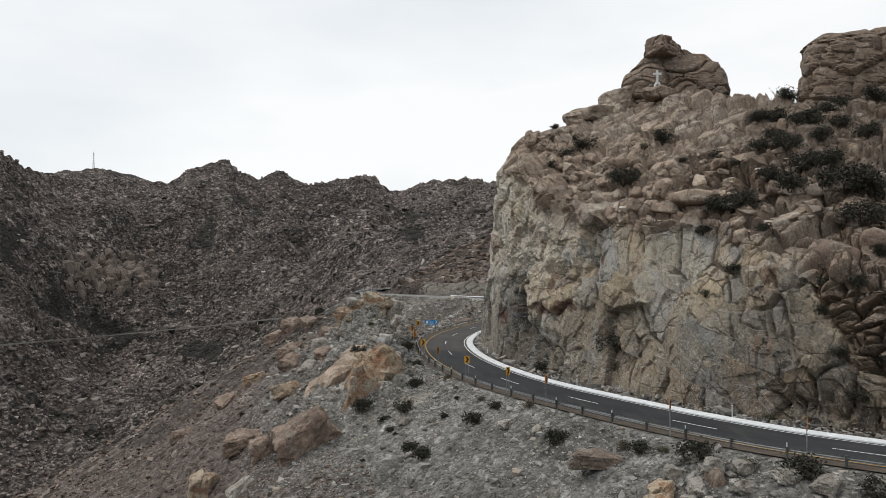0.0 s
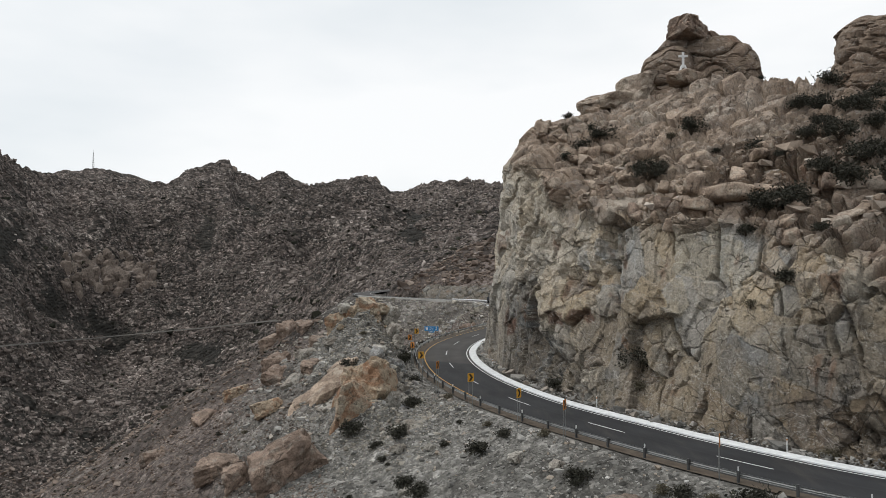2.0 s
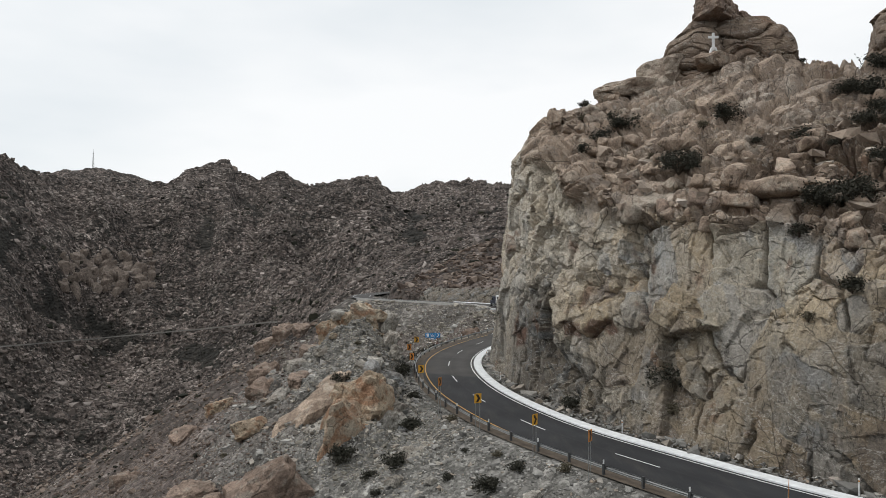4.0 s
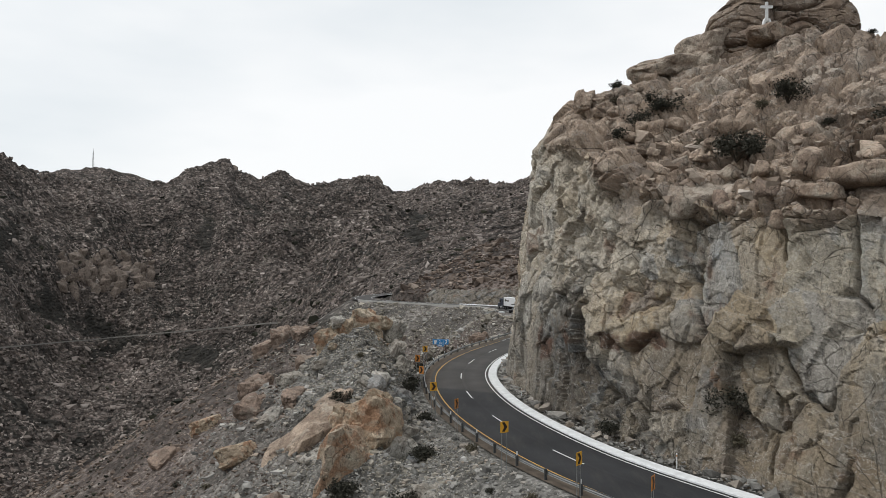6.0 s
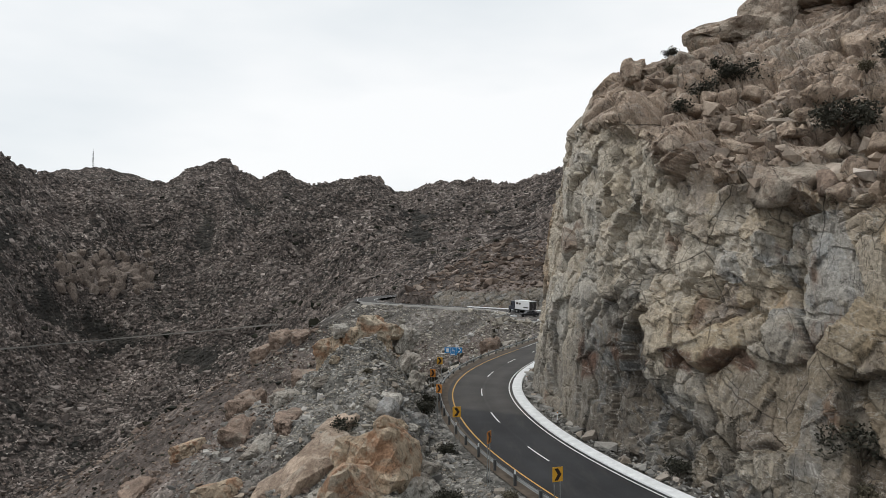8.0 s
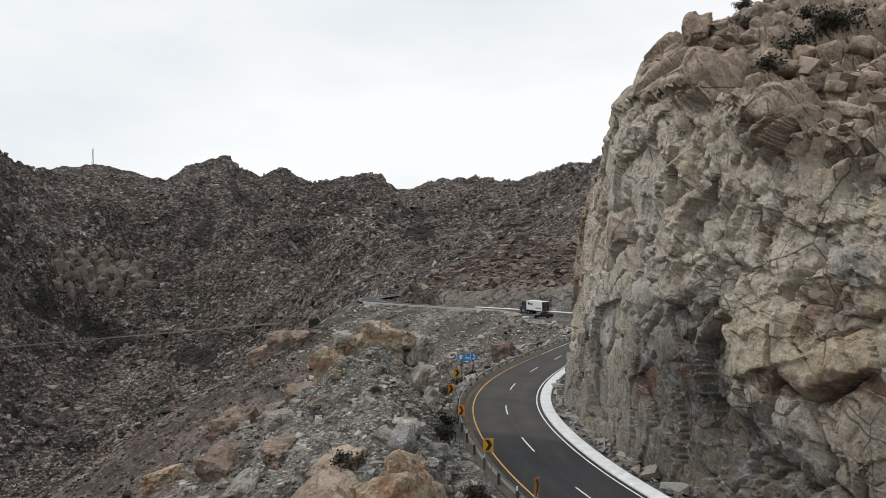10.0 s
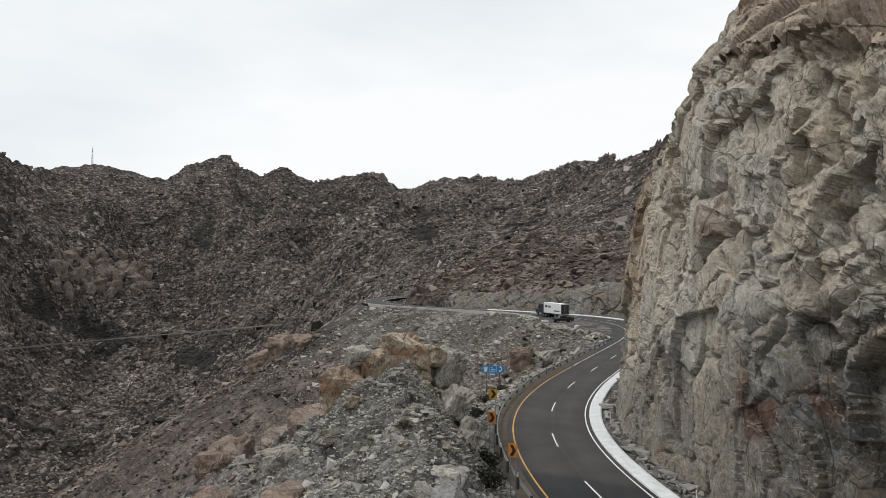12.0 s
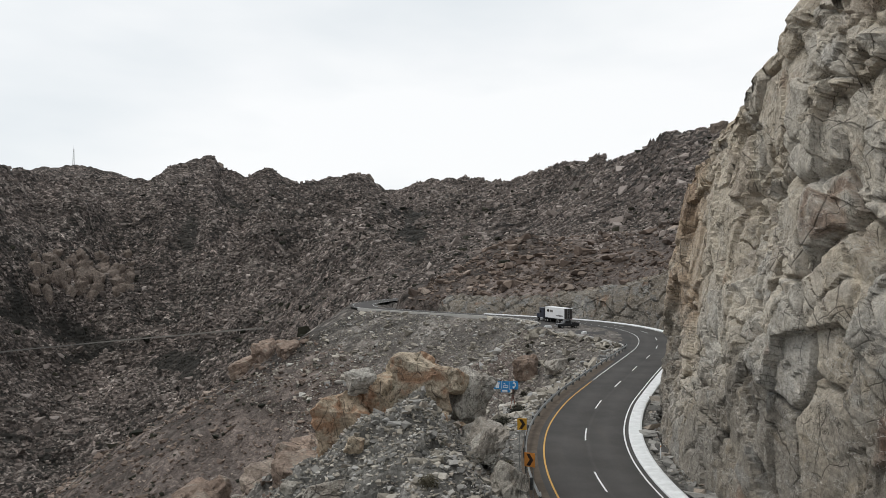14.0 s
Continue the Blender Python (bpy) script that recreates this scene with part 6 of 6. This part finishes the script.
# on the slope below the road
for kind, x, y, size in ((0, 11.0, 72.5, 1.5), (0, -5.0, 93.4, 1.3), (1, 3.3, 84, 1.5), (1, -4.0, 83.5, 1.1), (0, -2.5, 80.5, 1.2), (0, -3.9, 112.5, 1.0), (1, -3.8, 102.8, 1.3), (0, -10.8, 99, 1.5), (2, 0.5, 100, 1.0), (2, 4.5, 88.5, 0.9), (2, 9.5, 82.0, 1.1), (2, 16.5, 67.8, 1.2),
                      (0, 17.5, 66.6, 1.0), (1, 21.5, 62.5, 1.6), (2, 24.5, 59.5, 1.2), (1, 27.5, 57.0, 1.6), (0, 31.5, 53.0, 1.5), (2, 19.3, 65.2, 1.0), (0, -13.0, 112.5, 1.2), (0, -6.5, 126.0, 1.3), (1, -6.2, 133, 1.2), (2, -7.3, 121, 1.0), (0, -6.2, 158, 1.2), (1, -4.6, 168, 1.2), (0, -2.2, 173, 1.2), (2, -6, 147, 1.0), (0, -16, 112, 1.0), (2, -12.2, 124, 0.9), (2, -9, 117, 0.9)):
    shrub(kind, x, y, float(ground_at(x, y)) - 0.1, size * 0.85)
x, y, g = along_road(60, arc_at(50, 51), arc_at(-17, 324), -8, -40, 21)
for a, b in zip(x, y):
    shrub(int(g.integers(3)), a, b, float(ground_at(a, b)) - 0.1, float(g.uniform(0.3, 0.85)))
# on the crag
flat = CRAG_XYZ.reshape(-1, 3)
for kind, x, y, z, size in ((0, 21.5, 116.5, 34.5, 1.5), (1, 23.0, 115, 33, 1.4), (0, 20.3, 115, 31.5, 1.4), (0, 24.0, 100, 28, 1.6), (0, 32.2, 86, 21.6, 1.5), (1, 34.5, 85.5, 22.0, 1.6), (0, 21.5, 95.0, 4.0, 1.7), (2, 22.2, 93, 2.0, 1.3),
                         (0, 50, 101, 34, 2.6), (1, 55, 106, 36, 2.6), (0, 48, 106, 36, 2.4), (1, 60, 110, 38, 2.6), (0, 52, 112, 39, 2.0), (0, 31, 104, 34, 1.4), (2, 25, 96, 22, 1.0), (2, 21.5, 97.5, 21, 1.0), (0, 10.8, 104.5, 0.5, 1.0), (1, 45.5, 73, 8, 1.8), (0, 44, 71, 6, 1.4), (1, 48, 75, 12, 2.0), (0, 38.5, 73, 13, 1.2), (1, 29.5, 79, 15, 1.0), (2, 30.6, 70.0, 0.4, 1.2), (2, 27.0, 80.5, 12.5, 0.9), (0, 66, 118, 41, 2.4), (1, 43, 112, 42, 0.4)):
    k = int(np.argmin(((flat - (x, y, z)) ** 2).sum(1)))
    shrub(3 if size > 1.3 else kind, *[float(a) for a in flat[k] - (0, 0, 0.15)], min(size, 1.6))
# bushes rooted in the clefts, named by the bearing and the rise at which they stand
far_off = np.hypot(flat[:, 0], flat[:, 1])
bearing, climb = np.degrees(np.arctan2(flat[:, 0], flat[:, 1])), (flat[:, 2] - 16.4) / far_off
for a, e, size in ((25.3, 0.083, 2.4), (28.7, 0.084, 3.0), (29.7, 0.043, 2.4), (20.4, 0.053, 1.9), (18.3, 0.127, 1.0), (13.6, 0.108, 0.9), (23.4, 0.174, 1.6), (25.2, 0.138, 1.8), (27.4, 0.146, 1.6), (26.7, 0.173, 1.3), (28.4, 0.160, 1.5), (30.1, 0.144, 1.8), (24.4, 0.150, 1.5), (26.0, 0.112, 2.0),
                   (23.2, 0.134, 1.3), (28.1, 0.105, 2.2), (24.0, 0.100, 1.5), (30.3, 0.075, 2.6), (10.6, 0.151, 1.5), (28.4, -0.125, 1.1), (29.1, -0.175, 1.1), (30.8, -0.13, 1.2), (27.3, -0.07, 0.9), (29.5, -0.03, 1.2)):
    k = np.where((np.abs(bearing - a) < 0.25) & (np.abs(climb - e) < 0.006))[0]
    if len(k):
        shrub(3 if size > 1.2 else 0, *[float(c) for c in flat[k[np.argmin(far_off[k])]] - (0, 0, 0.1)], size * (0.72 if a > 23 else 0.5))
g = np.random.default_rng(77)     # thick bushes over the sheltered side of the crag
side = top[(top[:, 0] > 43) & (top[:, 2] > 14) & (top[:, 2] < 37)]
for k in g.choice(len(side), 24, replace=False):
    shrub(3, *[float(a) for a in side[k]], float(g.uniform(0.5, 1.2)))
pickrows = rng.choice(len(top), 70, replace=False)
for k in pickrows:
    if top[k][2] > 17 and not (top[k][1] > 108 and top[k][0] < 17) and not (top[k][1] > 130 and top[k][0] < 26):
        shrub(int(rng.integers(3)), *[float(a) for a in top[k]], float(rng.uniform(0.5, 1.3)))
# far scrub, joined
g = np.random.default_rng(31)
ang, r = np.radians(g.uniform(-33, 22, 7000)), np.exp(g.uniform(math.log(200), math.log(1500), 7000))
x, y = r * np.sin(ang), r * np.cos(ang)
s, d = road_coords(x, y)
ok = ((d < -16) | (d > 22)) & (fbm(120, 3, x, y, octaves=3) + g.uniform(-0.7, 0.5, len(x)) > -0.1)
x, y, r = x[ok], y[ok], r[ok]
size = np.clip((0.0012 + 0.0008 * g.pareto(2.2, len(x))) * r, 0.6, 4.5)
SCRUB = make_stone("far_scrub", ((0.0, (0.016, 0.017, 0.012)), (0.7, (0.032, 0.033, 0.023)), (1.0, (0.055, 0.052, 0.036))), 0.05)
tagged(scatter("scrub", np.stack([x, y, ground_at(x, y) + size * 0.25], 1), size, SCRUB, "dark low scrub dotted over the far mountainsides", 8, 0.9), category="scrub")

# the cross, standing on the nearest block
k = int(np.argmin(((flat - (33.8, 115.5, 43.0)) ** 2).sum(1)))
boulder("tan", 33.8, 115.6, 41.9, (2.6, 2.2, 1.6), (0, 0, 20), "carrying the white cross near the summit", True, "summit rocks", 1)
build_cross(33.8, 115.5, 43.0)


# ---- the highway on the far side of the valley ----
FAR_ROAD = make_plain("dusty_far_road", (0.2, 0.19, 0.175), 0.9, 0.2, 0, 0.5, 0.05)


def build_far_road():
    az = np.radians(np.linspace(-34, -12.5, 120))
    rise = np.interp(np.degrees(az), (-34, -31, -25, -18, -13), (-0.103, -0.0985, -0.0945, -0.087, -0.0795))
    r = np.linspace(700, 1500, 1400)
    pts = []
    for a, e in zip(az, rise):
        z = ground_at(r * np.sin(a), r * np.cos(a))
        hit = np.where(z > 16.4 + e * r)[0]
        pts.append(r[hit[0]] if len(hit) else np.nan)
    pts = np.array(pts)
    pts = np.where(np.isnan(pts), np.nanmedian(pts), pts)
    pts = np.array([pts[max(0, i - 5):i + 6].min() for i in range(len(pts))]) - 4
    for _ in range(25):
        pts[1:-1] = (pts[:-2] + pts[2:] + 2 * pts[1:-1]) / 4
    z = 16.4 + rise * pts
    c, sn = np.cos(az), np.sin(az)
    rows = []
    for off, up in ((-3.5, -1.2), (-3.2, -0.5), (-3.0, 0.3), (-2.7, 0.3), (-2.5, -0.6), (2, -0.7)):
        rows.append(np.stack([(pts + off) * sn, (pts + off) * c, z + up], 1))
    rows = np.stack(rows, 1)
    n = rows.shape[0]
    road_ob = mesh_object("far_road", rows.reshape(-1, 3), grid_faces(n, rows.shape[1]), FAR_ROAD)
    tagged(road_ob, "pale terraced highway with a parapet across the valley", "road", kind="structure")


build_far_road()
